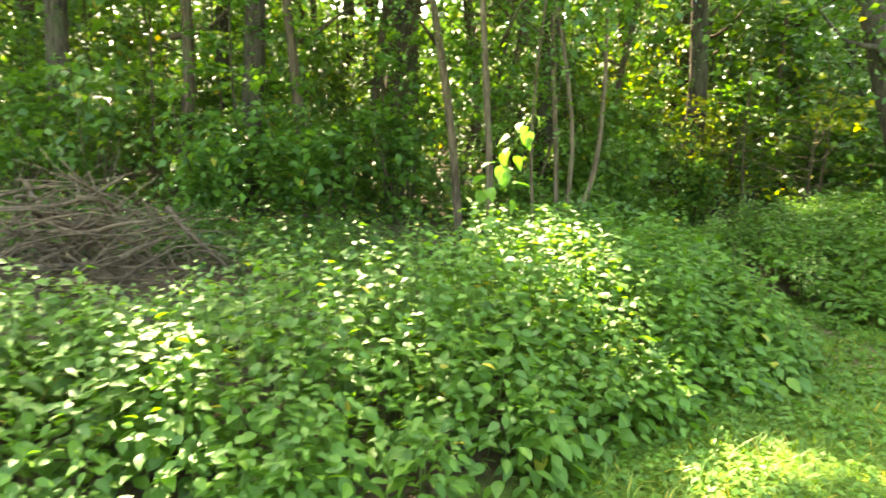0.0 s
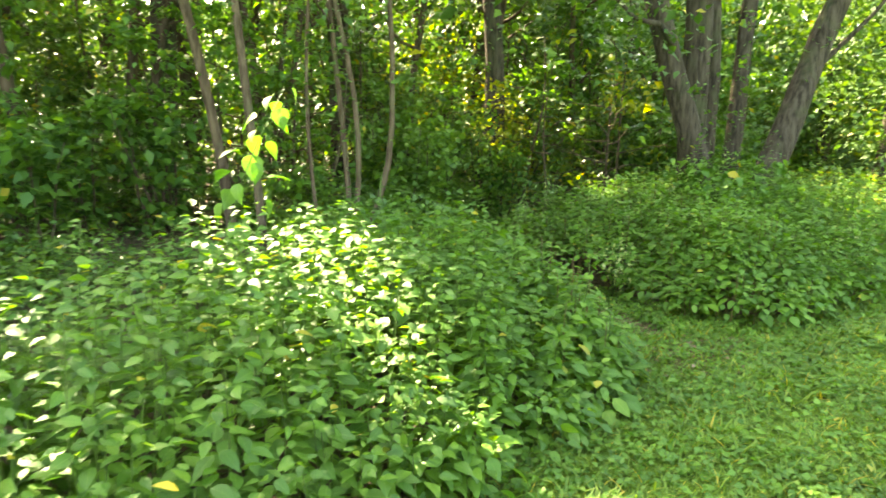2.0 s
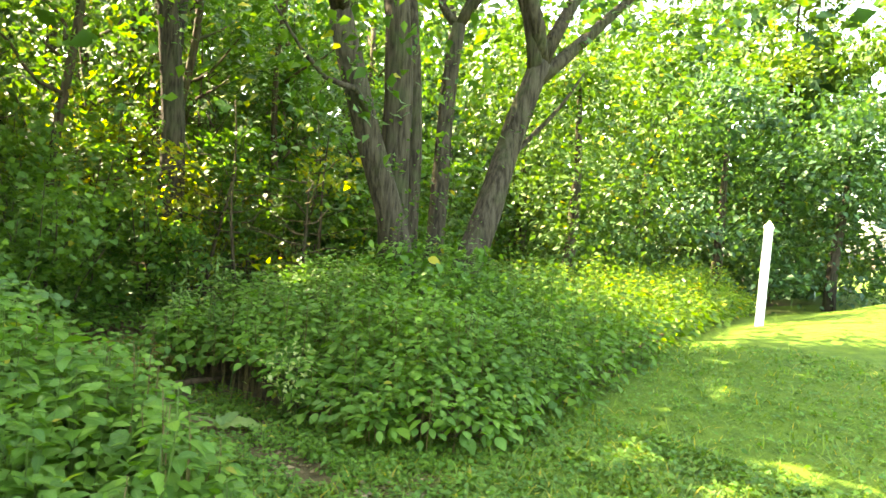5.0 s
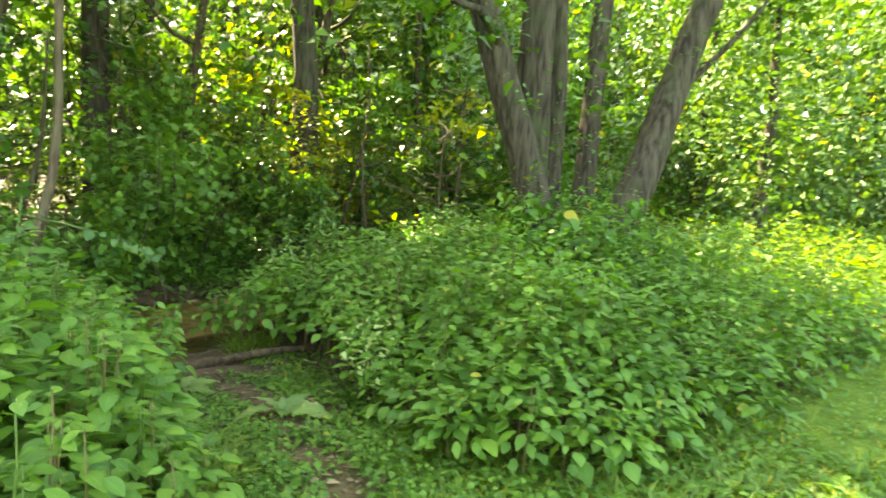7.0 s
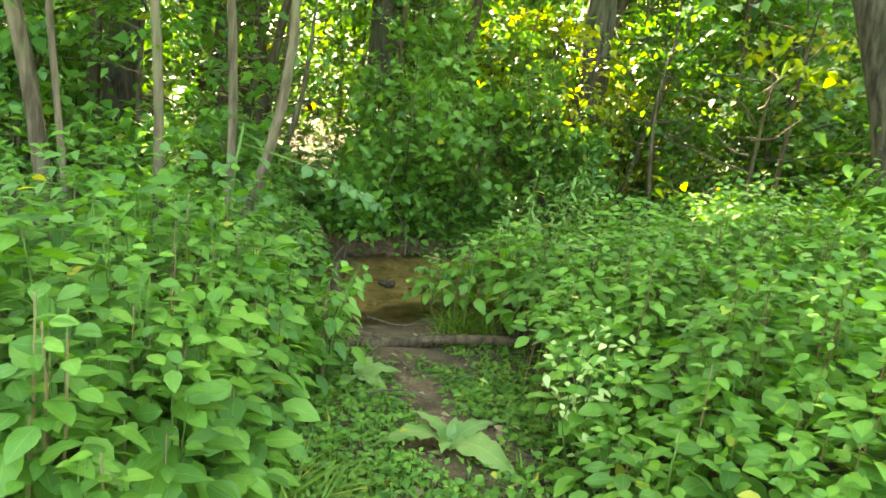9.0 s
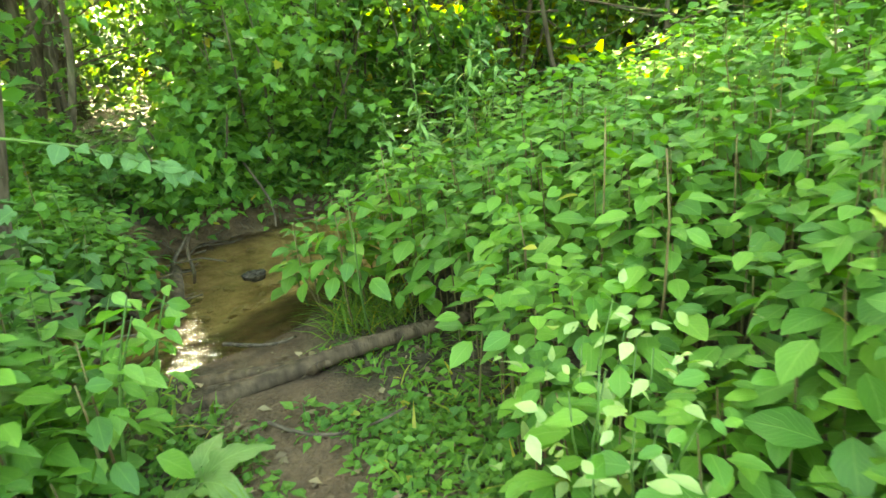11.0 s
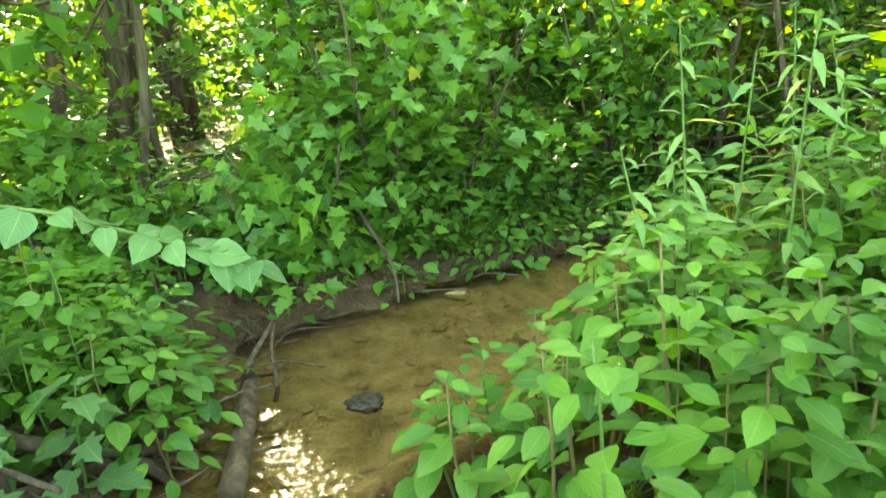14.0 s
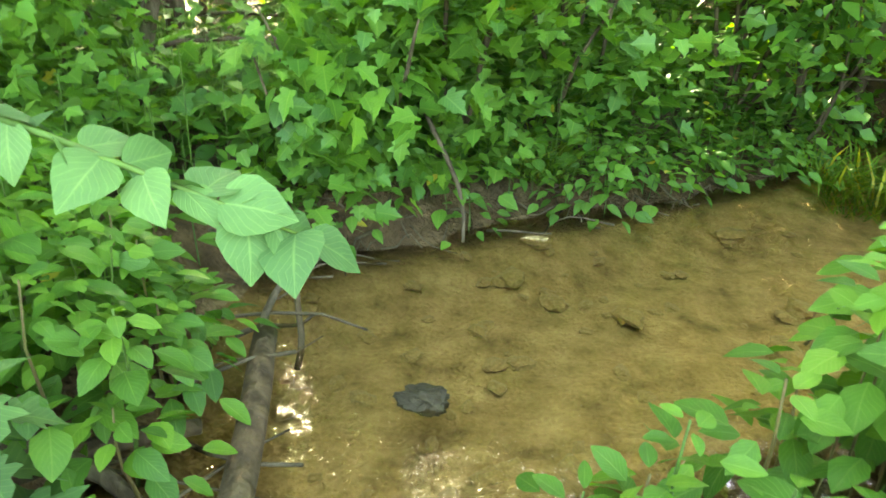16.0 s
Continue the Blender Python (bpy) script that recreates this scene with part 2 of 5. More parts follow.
def joined(pieces):
    """Many (verts, tris, uvs) as one."""
    vs, ts, us, at = [], [], [], 0
    for v, t, u in pieces:
        vs.append(v), ts.append(np.asarray(t) + at), us.append(u)
        at += len(v)
    return np.concatenate(vs), np.concatenate(ts), np.concatenate(us)


def thing(name, at=(0, 0, 0), label="", category="", group="", kind=""):
    ob = new(name)
    ob.location = at
    ob.empty_display_size = 0.2
    return tagged(ob, label, category, group, kind)


def part(name, geo, material, parent, label=""):
    v, t, u = geo
    ob = new(name, mesh_of(name, v, t, material, u))
    ob.parent = parent
    return tagged(ob, label)


def single(name, geo, material, label, category, group="", kind=""):
    v, t, u = geo
    return tagged(new(name, mesh_of(name, v, t, material, u)), label, category, group, kind)


def turned(yaw, pitch, roll):
    """Rotation matrices: heading, then rise of the blade's axis, then twist about it."""
    cy, sy, cp, sp, cr, sr = np.cos(yaw), np.sin(yaw), np.cos(pitch), np.sin(pitch), np.cos(roll), np.sin(roll)
    z = np.zeros_like(cy)
    o = np.ones_like(cy)
    rz = np.stack([cy, -sy, z, sy, cy, z, z, z, o], -1).reshape(-1, 3, 3)
    rx = np.stack([o, z, z, z, cp, -sp, z, sp, cp], -1).reshape(-1, 3, 3)
    ry = np.stack([cr, z, sr, z, o, z, -sr, z, cr], -1).reshape(-1, 3, 3)
    return rz @ rx @ ry


def batch(shape, pos, yaw, pitch, roll, size):
    """Copies of one small shape, laid out in one mesh."""
    v0, t0, u0 = shape
    n = len(pos)
    size = np.asarray(size, float)
    if size.ndim == 1:
        size = np.repeat(size[:, None], 3, 1)
    local = v0[None] * size[:, None, :]
    v = np.einsum("nij,nkj->nki", turned(yaw, pitch, roll), local) + np.asarray(pos)[:, None, :]
    t = t0[None] + (np.arange(n) * len(v0))[:, None, None]
    return v.reshape(-1, 3), t.reshape(-1, 3), np.tile(u0, (n, 1))


def blade(profile, fold=0.25, droop=0.25):
    """A leaf along +y, one unit long: rows of (place, half width), folded along the midrib."""
    v, t, u = [], [], []
    for i, (y, w) in enumerate(profile):
        z = -droop * y * y
        if w == 0:
            v.append((0, y, z)), u.append((0, y))
            continue
        v += [(-w, y, z + fold * w), (0, y, z), (w, y, z + fold * w)]
        u += [(-1, y), (0, y), (1, y)]
    at = 0
    for i in range(len(profile) - 1):
        a, b = (1 if profile[i][1] == 0 else 3), (1 if profile[i + 1][1] == 0 else 3)
        p, q = at, at + a
        if a == 1:
            t += [(p, q + 1, q), (p, q + 2, q + 1)]
        elif b == 1:
            t += [(p, p + 1, q), (p + 1, p + 2, q)]
        else:
            t += [(p, p + 1, q + 1), (p, q + 1, q), (p + 1, p + 2, q + 2), (p + 1, q + 2, q + 1)]
        at = q
    return np.array(v, float), np.array(t), np.array(u, float)


OVATE = blade([(0, 0), (0.2, 0.21), (0.45, 0.285), (0.76, 0.16), (1.0, 0)], 0.25, 0.28)
ROUND = blade([(0, 0), (0.22, 0.23), (0.52, 0.32), (0.82, 0.17), (1.0, 0)], 0.16, 0.3)
OVAL4 = blade([(0, 0), (0.4, 0.32), (1.0, 0)], 0.3, 0.2)
NARROW = blade([(0, 0), (0.3, 0.10), (0.65, 0.09), (1.0, 0)], 0.3, 0.45)


def lobed():
    """A three to five lobed leaf with toothed tips."""
    rim = [(0.0, 0.0), (0.13, -0.03), (0.36, -0.02), (0.43, 0.10), (0.30, 0.19), (0.48, 0.34), (0.58, 0.50), (0.42, 0.48), (0.28, 0.48), (0.28, 0.67), (0.14, 0.76), (0.0, 1.0)]
    pts = rim + [(-x, y) for x, y in reversed(rim[1:-1])]
    v = [(0, 0.35, -0.03)] + [(x, y, 0.22 * abs(x) - 0.18 * y * y) for x, y in pts]
    n = len(pts)
    t = [(0, 1 + i, 1 + (i + 1) % n) for i in range(n)]
    return np.array(v, float), np.array(t), np.array([(0, 0.35)] + [(x * 2, y) for x, y in pts], float)


LOBED = lobed()


def prism(sides=4, taper=0.6):
    v, t = [], []
    for k, r in ((0, 1.0), (1, taper)):
        v += [(r * math.cos(2 * math.pi * i / sides), k, r * math.sin(2 * math.pi * i / sides)) for i in range(sides)]
    for i in range(sides):
        j = (i + 1) % sides
        t += [(i, j, sides + j), (i, sides + j, sides + i)]
    return np.array(v, float), np.array(t), np.zeros((len(v), 2))


ROD = prism()


def tube(points, radii, sides=8, rough=0.0, seed=0):
    """A round limb through points, closed at both ends, uneven if rough."""
    rng = np.random.default_rng(seed)
    pts, n = [Vector(p) for p in points], len(points)
    v, t = [], []
    side = Vector((1, 0, 0))
    for i, p in enumerate(pts):
        d = (pts[min(i + 1, n - 1)] - pts[max(i - 1, 0)]).normalized()
        side = (side - d * side.dot(d))
        if side.length < 1e-3:
            side = d.orthogonal()
        side.normalize()
        up = d.cross(side)
        for k in range(sides):
            a = 2 * math.pi * k / sides
            r = radii[i] * (1 + rough * rng.uniform(-1, 1))
            v.append(p + side * (r * math.cos(a)) + up * (r * math.sin(a)))
    for i in range(n - 1):
        for k in range(sides):
            a, b = i * sides + k, i * sides + (k + 1) % sides
            t += [(a, b, b + sides), (a, b + sides, a + sides)]
    v += [pts[0], pts[-1]]
    for k in range(sides):
        t += [(len(v) - 2, (k + 1) % sides, k), (len(v) - 1, (n - 1) * sides + k, (n - 1) * sides + (k + 1) % sides)]
    return np.array([tuple(q) for q in v]), np.array(t), np.zeros((len(v), 2))


def limb(a, b, r0, r1, bend=0.1, steps=7, seed=0, sides=8, rough=0.06):
    """A crooked limb from a to b."""
    rng = np.random.default_rng(seed)
    a, b = np.array(a, float), np.array(b, float)
    off = rng.normal(0, bend, (2, 3))
    pts, rad = [], []
    for i in range(steps + 1):
        k = i / steps
        pts.append(a + (b - a) * k + off[0] * math.sin(math.pi * k) + off[1] * 0.5 * math.sin(2 * math.pi * k))
        rad.append(r0 + (r1 - r0) * k)
    return tube(pts, rad, sides, rough, seed)


def wave(x, y, s=0):
    """A smooth uneven field, about -1 to 1."""
    return (np.sin(1.7 * x + 1.1 * y + s) + np.sin(-1.3 * x + 2.3 * y + 2.1 * s + 1) + np.sin(3.1 * x - 0.7 * y + 3 * s + 2) + np.sin(0.6 * x + 4.1 * y + s + 4)) / 3.0


# ---- the lie of the land ----
CREEK = [(-30, 16, 0.6), (-9, 9, 0.5), (-3, 7.9, 0.45), (0.6, 7.45, 0.25), (1.6, 7.58, 0.22), (2.3, 8.0, 0.30), (2.48, 8.56, 0.67),
         (3.2, 9.05, 0.62), (4.1, 9.45, 0.68), (5.2, 10.6, 0.6), (6.6, 12.2, 0.6), (9, 14, 0.6), (30, 24, 0.8)]
FOOTPATH = [(3.1, 3.6), (3.12, 4.6), (3.08, 5.6), (2.95, 6.4), (2.75, 7.2), (2.6, 7.9)]
WATER_Z = -0.2


def line_gap(x, y, line):
    """Distance to a broken line, the half width there, and on which side (far: +)."""
    best, width, sign = np.full(np.shape(x), 1e9), np.zeros(np.shape(x)), np.zeros(np.shape(x))
    for a, b in zip(line[:-1], line[1:]):
        dx, dy = b[0] - a[0], b[1] - a[1]
        k = np.clip(((x - a[0]) * dx + (y - a[1]) * dy) / (dx * dx + dy * dy), 0, 1)
        d = np.hypot(x - a[0] - k * dx, y - a[1] - k * dy)
        near = d < best
        best = np.where(near, d, best)
        if len(a) > 2:
            width = np.where(near, a[2] + (b[2] - a[2]) * k, width)
        sign = np.where(near, np.sign(dx * (y - a[1]) - dy * (x - a[0])), sign)
    return best, width, sign


def smooth(a, b, v):
    k = np.clip((v - a) / (b - a), 0, 1)
    return k * k * (3 - 2 * k)


def land(x, y):
    x, y = np.asarray(x, float), np.asarray(y, float)
    d, w, side = line_gap(x, y, CREEK)
    d = d - w - 0.06 * wave(2.3 * x, 2.3 * y, 3)
    near = -0.02 - 0.13 * smooth(4.5, 7.2, y) + 0.068 * np.clip(x - 5, 0, 12) * smooth(9, 5, y)
    far = -0.02 - 0.11 * smooth(2.3, 2.9, x) * smooth(0.8, 0.25, d) + 0.08 * smooth(0.3, 1.2, d) + 0.03 * np.clip(y - 10, 0, 40)
    level = np.where(side > 0, far, near) + 0.015 * wave(2 * x, 2 * y)
    rise = np.where(side > 0, smooth(-0.02, 0.30, d + 0.07 * wave(5 * x, 5 * y, 6) + 0.035 * wave(13 * x, 13 * y, 2)), smooth(-0.05, 0.9, d))
    return np.where(d > 0, WATER_Z - 0.02 + (level - WATER_Z + 0.02) * rise, WATER_Z - 0.02 - 0.09 * smooth(0, 0.35, -d) + 0.014 * wave(7 * x, 7 * y, 1) * smooth(0.05, 0.3, -d))


EDGE_A = [(-9, 1.0), (-1.5, 1.55), (-0.3, 1.95), (0.38, 2.34), (0.95, 2.8), (1.5, 3.2), (2.3, 3.75), (2.62, 4.5), (2.5, 5.3), (2.42, 6.2), (2.2, 6.95)]
EDGE_C = [(3.2, 7.9), (3.28, 7.2), (3.38, 6.4), (3.5, 5.6), (3.6, 5.1), (3.95, 4.7), (5.0, 4.85), (6.5, 5.35), (9, 6.3), (12, 7.3), (16, 8.6)]


BACK_A = [(-9, 3.2), (-1.3, 3.15), (-0.8, 3.1), (-0.3, 3.85), (0.35, 4.5), (0.8, 5.6), (1.2, 7.2)]


def covered(x, y):
    """How deep a point lies inside the left and the right growth of weeds (negative: outside)."""
    da, _, sa = line_gap(x, y, EDGE_A)
    dc, _, sc = line_gap(x, y, EDGE_C)
    return da * sa, dc * sc


def ground():
    def steps(a, b, fine, far):
        mid = list(np.arange(a, b + 1e-6, fine))
        out, d, left, right = fine, 0, [], []
        p = b
        while p < far:
            out *= 1.35
            p += out
            right.append(p)
        out, p = fine, a
        while p > -far:
            out *= 1.35
            p -= out
            left.append(p)
        return np.array(left[::-1] + mid + right)
    xs, ys = steps(-2.5, 8.0, 0.06, 700), steps(-0.5, 11.5, 0.06, 700)
    gx, gy = np.meshgrid(xs, ys)
    x, y = gx.ravel(), gy.ravel()
    z = land(x, y)
    d, w, side = line_gap(x, y, CREEK)
    wet = smooth(0.55, 0.25, d - w + 0.15 * wave(3 * x, 3 * y)) * np.where(side > 0, 1, smooth(0.5, 0.1, d - w)) * smooth(0.7, 1.3, x) * smooth(6.5, 5.0, x)
    pd, _, _ = line_gap(x, y, FOOTPATH)
    trod = np.maximum(0.85 * smooth(0.34, 0.05, pd + 0.12 * wave(3.3 * x, 3.3 * y, 1)) * smooth(4.4, 5.2, y),
                      0.8 * smooth(1.0, 0.5, np.hypot((x - 3.1) / 0.9, (y - 4.75) / 0.75) + 0.2 * wave(4 * x, 4 * y, 3)))
    da, dc = covered(x, y)
    lawn = smooth(0.35, -0.05, np.maximum(da, dc) + 0.1 * wave(4 * x, 4 * y, 5)) * (y < 30) * (1 - smooth(4.6, 6.0, y) * (x > 2) * (x < 3.9))
    lawn = np.where((side > 0), 0, lawn)
    nx, ny = len(xs), len(ys)
    i = (np.arange(ny - 1)[:, None] * nx + np.arange(nx - 1)[None]).ravel()
    tris = np.concatenate([np.stack([i, i + 1, i + nx + 1], 1), np.stack([i, i + nx + 1, i + nx], 1)])
    me = mesh_of("ground", np.stack([x, y, z], 1), tris, M_GROUND)
    ca = me.color_attributes.new("cover", "FLOAT_COLOR", "POINT")
    ca.data.foreach_set("color", np.stack([wet, trod, lawn, smooth(0.03, -0.10, d - w) * smooth(0.2, 1.0, x)], 1).astype(np.float32).ravel())
    tagged(new("ground", me), "lawn, trodden earth, leaf litter and muddy creek bed", "ground", kind="structure")


def water():
    """One level sheet; the banks rise out of it."""
    xs, ys = np.linspace(0.5, 12, 24), np.linspace(6.9, 13, 14)
    x, y = [g.ravel() for g in np.meshgrid(xs, ys)]
    nx, ny = len(xs), len(ys)
    i = (np.arange(ny - 1)[:, None] * nx + np.arange(nx - 1)[None]).ravel()
    tris = np.concatenate([np.stack([i, i + 1, i + nx + 1], 1), np.stack([i, i + nx + 1, i + nx], 1)])
    ob = single("water", (np.column_stack([x, y, np.full(len(x), WATER_Z)]), tris, np.zeros((len(x), 2))), M_WATER,
                "shallow brown creek water with small bright ripples", "water", kind="structure")
    ob.visible_shadow = False


ground()
water()

# ---- weeds ----
CLEAR = [(-0.1, -0.3), (1.3, 1.9), (2.45, 2.5), (3.17, 4.0), (3.16, 5.7), (3.0, 6.4), (2.68, 7.2)]


def weeds(xy, tall, rng, leaves=17, leaf=0.085, shape=OVATE, spread=1.0, clear=0.30, deep=0.78, bare=0.0):
    """Upright weeds: a stem with leaves spiralling out of its upper part. Returns foliage and stems."""
    n = len(xy)
    base = np.column_stack([xy, land(xy[:, 0], xy[:, 1])])
    lean_dir, lean = rng.uniform(0, 2 * np.pi, n), rng.uniform(0.0, 0.16, n)
    top = base + np.column_stack([np.cos(lean_dir) * lean * tall, np.sin(lean_dir) * lean * tall, tall])
    k = np.tile(np.arange(leaves), n)
    who = np.repeat(np.arange(n), leaves)
    down = (k / leaves) ** 1.25
    along = 1 - deep * down + rng.normal(0, 0.015, len(k))
    pos = base[who] + (top - base)[who] * along[:, None]
    yaw = rng.uniform(0, 6.28, n)[who] + k * 2.4 + rng.normal(0, 0.25, len(k))
    reach = (0.02 + 0.10 * np.minimum(1, down * 1.6)) * spread * rng.uniform(0.5, 1.3, len(k))
    pos = pos + np.column_stack([-np.sin(yaw) * reach, np.cos(yaw) * reach, -0.15 * reach])
    pitch = radians(10) - down * radians(28) + rng.normal(0, 0.24, len(k))
    size = leaf * (0.6 + 0.55 * np.minimum(1, down * 2.2)) * rng.uniform(0.7, 1.25, len(k)) * rng.uniform(0.8, 1.2, n)[who]
    wide = size * rng.uniform(0.85, 1.2, len(k))
    gap, _, _ = line_gap(pos[:, 0], pos[:, 1], CLEAR)
    ok = (gap > clear) & (rng.uniform(size=len(k)) > 0.06) & ((pos - base[who])[:, 2] > bare * smooth(5.9, 6.3, pos[:, 1]) * smooth(7.3, 6.9, pos[:, 1]))
    green = batch(shape, pos[ok], yaw[ok], pitch[ok], rng.normal(0, 0.35, ok.sum()), np.column_stack([wide, size, size])[ok])
    gap, _, _ = line_gap(top[:, 0], top[:, 1], CLEAR)
    sk = gap > clear + 0.06
    d = 0.9 * (top - base)
    ln = np.linalg.norm(d, axis=1)
    r = 0.0024 * rng.uniform(0.8, 1.5, n)
    stems = batch(ROD, base[sk], np.arctan2(-d[:, 0], d[:, 1])[sk], np.arcsin(d[:, 2] / ln)[sk], np.zeros(sk.sum()), np.column_stack([r, ln, r])[sk])
    return green, stems


def filled(rng, density, x0, x1, y0, y1, inside):
    n = int(density * (x1 - x0) * (y1 - y0))
    p = np.column_stack([rng.uniform(x0, x1, n), rng.uniform(y0, y1, n)])
    return p[inside(p[:, 0], p[:, 1])]


def off_creek(x, y):
    d, w, side = line_gap(x, y, CREEK)
    return (d - w > 0.12) & (side < 0)


def weed_patch(name, rng, xy, tall, label, material, stem=M_STEM, **kw):
    green, stems = weeds(xy, tall, rng, **kw)
    at = thing(name, (0, 0, 0), label, "weeds", kind="stuff")
    part("foliage", green, material, at)
    part("stems", stems, stem, at)


def height_a(x, y):
    da, _ = covered(x, y)
    return (0.40 + 0.50 * smooth(0.0, 0.75, da) + 0.16 * smooth(1.2, 2.0, x) * smooth(4.6, 5.6, y) - 0.18 * smooth(0.8, 1.9, x) * smooth(5.2, 4.2, y)) * (1 + 0.10 * wave(1.3 * x, 1.3 * y, 7)) + 0.10 * np.exp(-((x + 0.55) / 0.55) ** 2 - ((y - 3.1) / 0.6) ** 2) - 0.26 * np.exp(-((x + 1.55) / 0.36) ** 2) - 0.10 * smooth(-1.5, -2.0, x)


def height_c(x, y):
    _, dc = covered(x, y)
    return (0.34 + 0.50 * smooth(0.0, 0.8, dc) + 0.55 * np.exp(-((x - 5.75) ** 2 + (y - 7.3) ** 2) / 1.0) + 0.1 * smooth(6, 9, x) + 0.16 * smooth(5.6, 6.1, y) * smooth(5, 4.4, x) * smooth(0.6, 0.1, dc)) * (1 + 0.12 * wave(1.3 * x, 1.3 * y, 2) + 0.10 * wave(3.4 * x, 3.4 * y, 5))


def all_weeds():
    rng = np.random.default_rng(4)
    def in_a(x, y):
        bd, _, bs = line_gap(x, y, BACK_A)
        return (covered(x, y)[0] > 0.04) & off_creek(x, y) & (bs * bd < 0.12 * wave(5 * x, 5 * y))
    def in_c(x, y): return (covered(x, y)[1] > 0.04) & off_creek(x, y)
    for name, box, inside, high, dens, mat, label, leaf in (
            ("jewelweed_patch", (-5, 1.9, 1.0, 5.2), in_a, height_a, 72, M_WEED, "dense knee-high jewelweed mound with broad soft green leaves", 0.08),
            ("jewelweed_patch", (-1, 1.9, 5.2, 7.4), in_a, height_a, 52, M_WEED, "tall green jewelweed at the back of the mound", 0.085),
            ("jewelweed_patch", (1.9, 2.75, 3.0, 7.2), in_a, height_a, 66, M_WEED2, "bright green jewelweed leaning over the earth path", 0.088),
            ("jewelweed_patch", (3.1, 5.0, 4.5, 9.2), in_c, height_c, 92, M_WEED2, "thick jewelweed bush beside the earth path and creek", 0.07),
            ("weed_patch", (5.0, 8.0, 4.6, 9.6), in_c, height_c, 58, M_WEED2, "mixed green weeds round the foot of the old maple", 0.08),
            ("weed_patch", (8.0, 16.0, 5.6, 11.0), in_c, height_c, 34, M_SUNWEED, "weeds coloured a sunlit yellow-green along the edge of the lawn", 0.10)):
        xy = filled(rng, dens, *box, inside)
        tall = high(xy[:, 0], xy[:, 1]) * rng.uniform(0.78, 1.1, len(xy))
        far = box[0] >= 5
        weed_patch(name, rng, xy, tall, label, mat, leaf=leaf, shape=OVAL4 if far else (ROUND if mat is M_WEED2 else OVATE), leaves=18 if far else 29, deep=0.6 if box[0] == 3.1 else 0.88, bare=0.34 if box[0] == 3.1 else 0.0, stem=M_REDSTEM if box[0] == 3.1 else M_STEM)


all_weeds()


def lawn():
    rng = np.random.default_rng(9)
    pts = []
    for x0, x1, y0, y1, dens in ((0.3, 5.5, 1.6, 5.4, 2050), (4.5, 9, 1.5, 6.5, 480), (2.2, 4.2, 4.6, 7.3, 900)):
        def open_ground(x, y):
            da, dc = covered(x, y)
            d, w, _ = line_gap(x, y, CREEK)
            pd, _, _ = line_gap(x, y, FOOTPATH)
            bare = (pd < 0.22 + 0.12 * wave(4 * x, 4 * y, 2)) & (y > 4.7)
            return (np.maximum(da, dc) < 0.25) & (d - w > 0.25) & ~bare
        pts.append(filled(rng, dens, x0, x1, y0, y1, open_ground))
    p = np.concatenate(pts)
    n = len(p)
    pos = np.column_stack([p, land(p[:, 0], p[:, 1]) - 0.004])
    size = rng.uniform(0.04, 0.105, n) * (0.85 + 0.3 * (wave(3 * p[:, 0], 3 * p[:, 1], 9) > 0.1))
    grass = batch(blade([(0, 0.05), (0.5, 0.045), (1.0, 0)], 0.2, 0.4), pos, rng.uniform(0, 6.28, n), rng.uniform(0.35, 1.3, n), np.zeros(n), size)
    single("grass", grass, M_GRASS, "short mown grass and clover of the lawn", "grass", kind="stuff")
    q = p[rng.uniform(size=n) < 0.45 + 0.4 * (wave(2.2 * p[:, 0], 2.2 * p[:, 1], 4) > 0)]
    n = len(q)
    pos = np.column_stack([q, land(q[:, 0], q[:, 1]) + rng.uniform(0.01, 0.04, n)])
    clover = batch(OVAL4, pos, rng.uniform(0, 6.28, n), rng.normal(0, 0.25, n), rng.normal(0, 0.3, n), rng.uniform(0.022, 0.058, n))
    single("clover", clover, M_WEED2, "small round clover leaves among the grass", "clover", kind="stuff")


lawn()

# ---- trees ----
# holes (x, y, half widths) cut in the crowns for chosen sun patches
HOLES = [(-1.25, 1.98, 0.42, 0.44), (-0.38, 2.80, 0.55, 0.2), (0.1, 2.45, 0.16, 0.2), (0.7, 3.75, 0.65, 0.42), (1.0, 3.15, 0.28, 0.6), (1.45, 3.25, 0.5, 0.25), (2.3, 3.1, 0.5, 0.2),
         (4.85, 4.74, 0.42, 0.15), (5.4, 4.1, 0.45, 0.13), (3.35, 6.55, 0.13, 0.16), (0.9, 4.3, 0.45, 0.45), (5.9, 5.8, 0.16, 0.13), (4.3, 5.5, 0.12, 0.22), (9.5, 7.2, 2.5, 1.5), (15, 7, 6.5, 4),
         (2.93, 10.38, 0.2, 0.12), (5.85, 8.9, 1.1, 0.8), (5.1, 10.0, 1.0, 0.7), (3.7, 10.95, 0.5, 0.35), (4.6, 11.3, 0.7, 0.4), (5.2, 12.2, 0.6, 0.5), (3.25, 10.2, 0.2, 0.1), (4.05, 10.35, 0.25, 0.12), (3.9, 9.9, 0.5, 0.2), (5.4, 10.2, 1.0, 1.2), (4.6, 12.0, 1.2, 1.2), (1.6, 6.0, 0.1, 0.12)]
HOLES += [(x, y, a, a * 0.4) for x, y, a in zip(*(np.random.default_rng(12).uniform(lo, hi, 16) for lo, hi in ((1.4, 7.5), (2.6, 5.4), (0.10, 0.30))))]


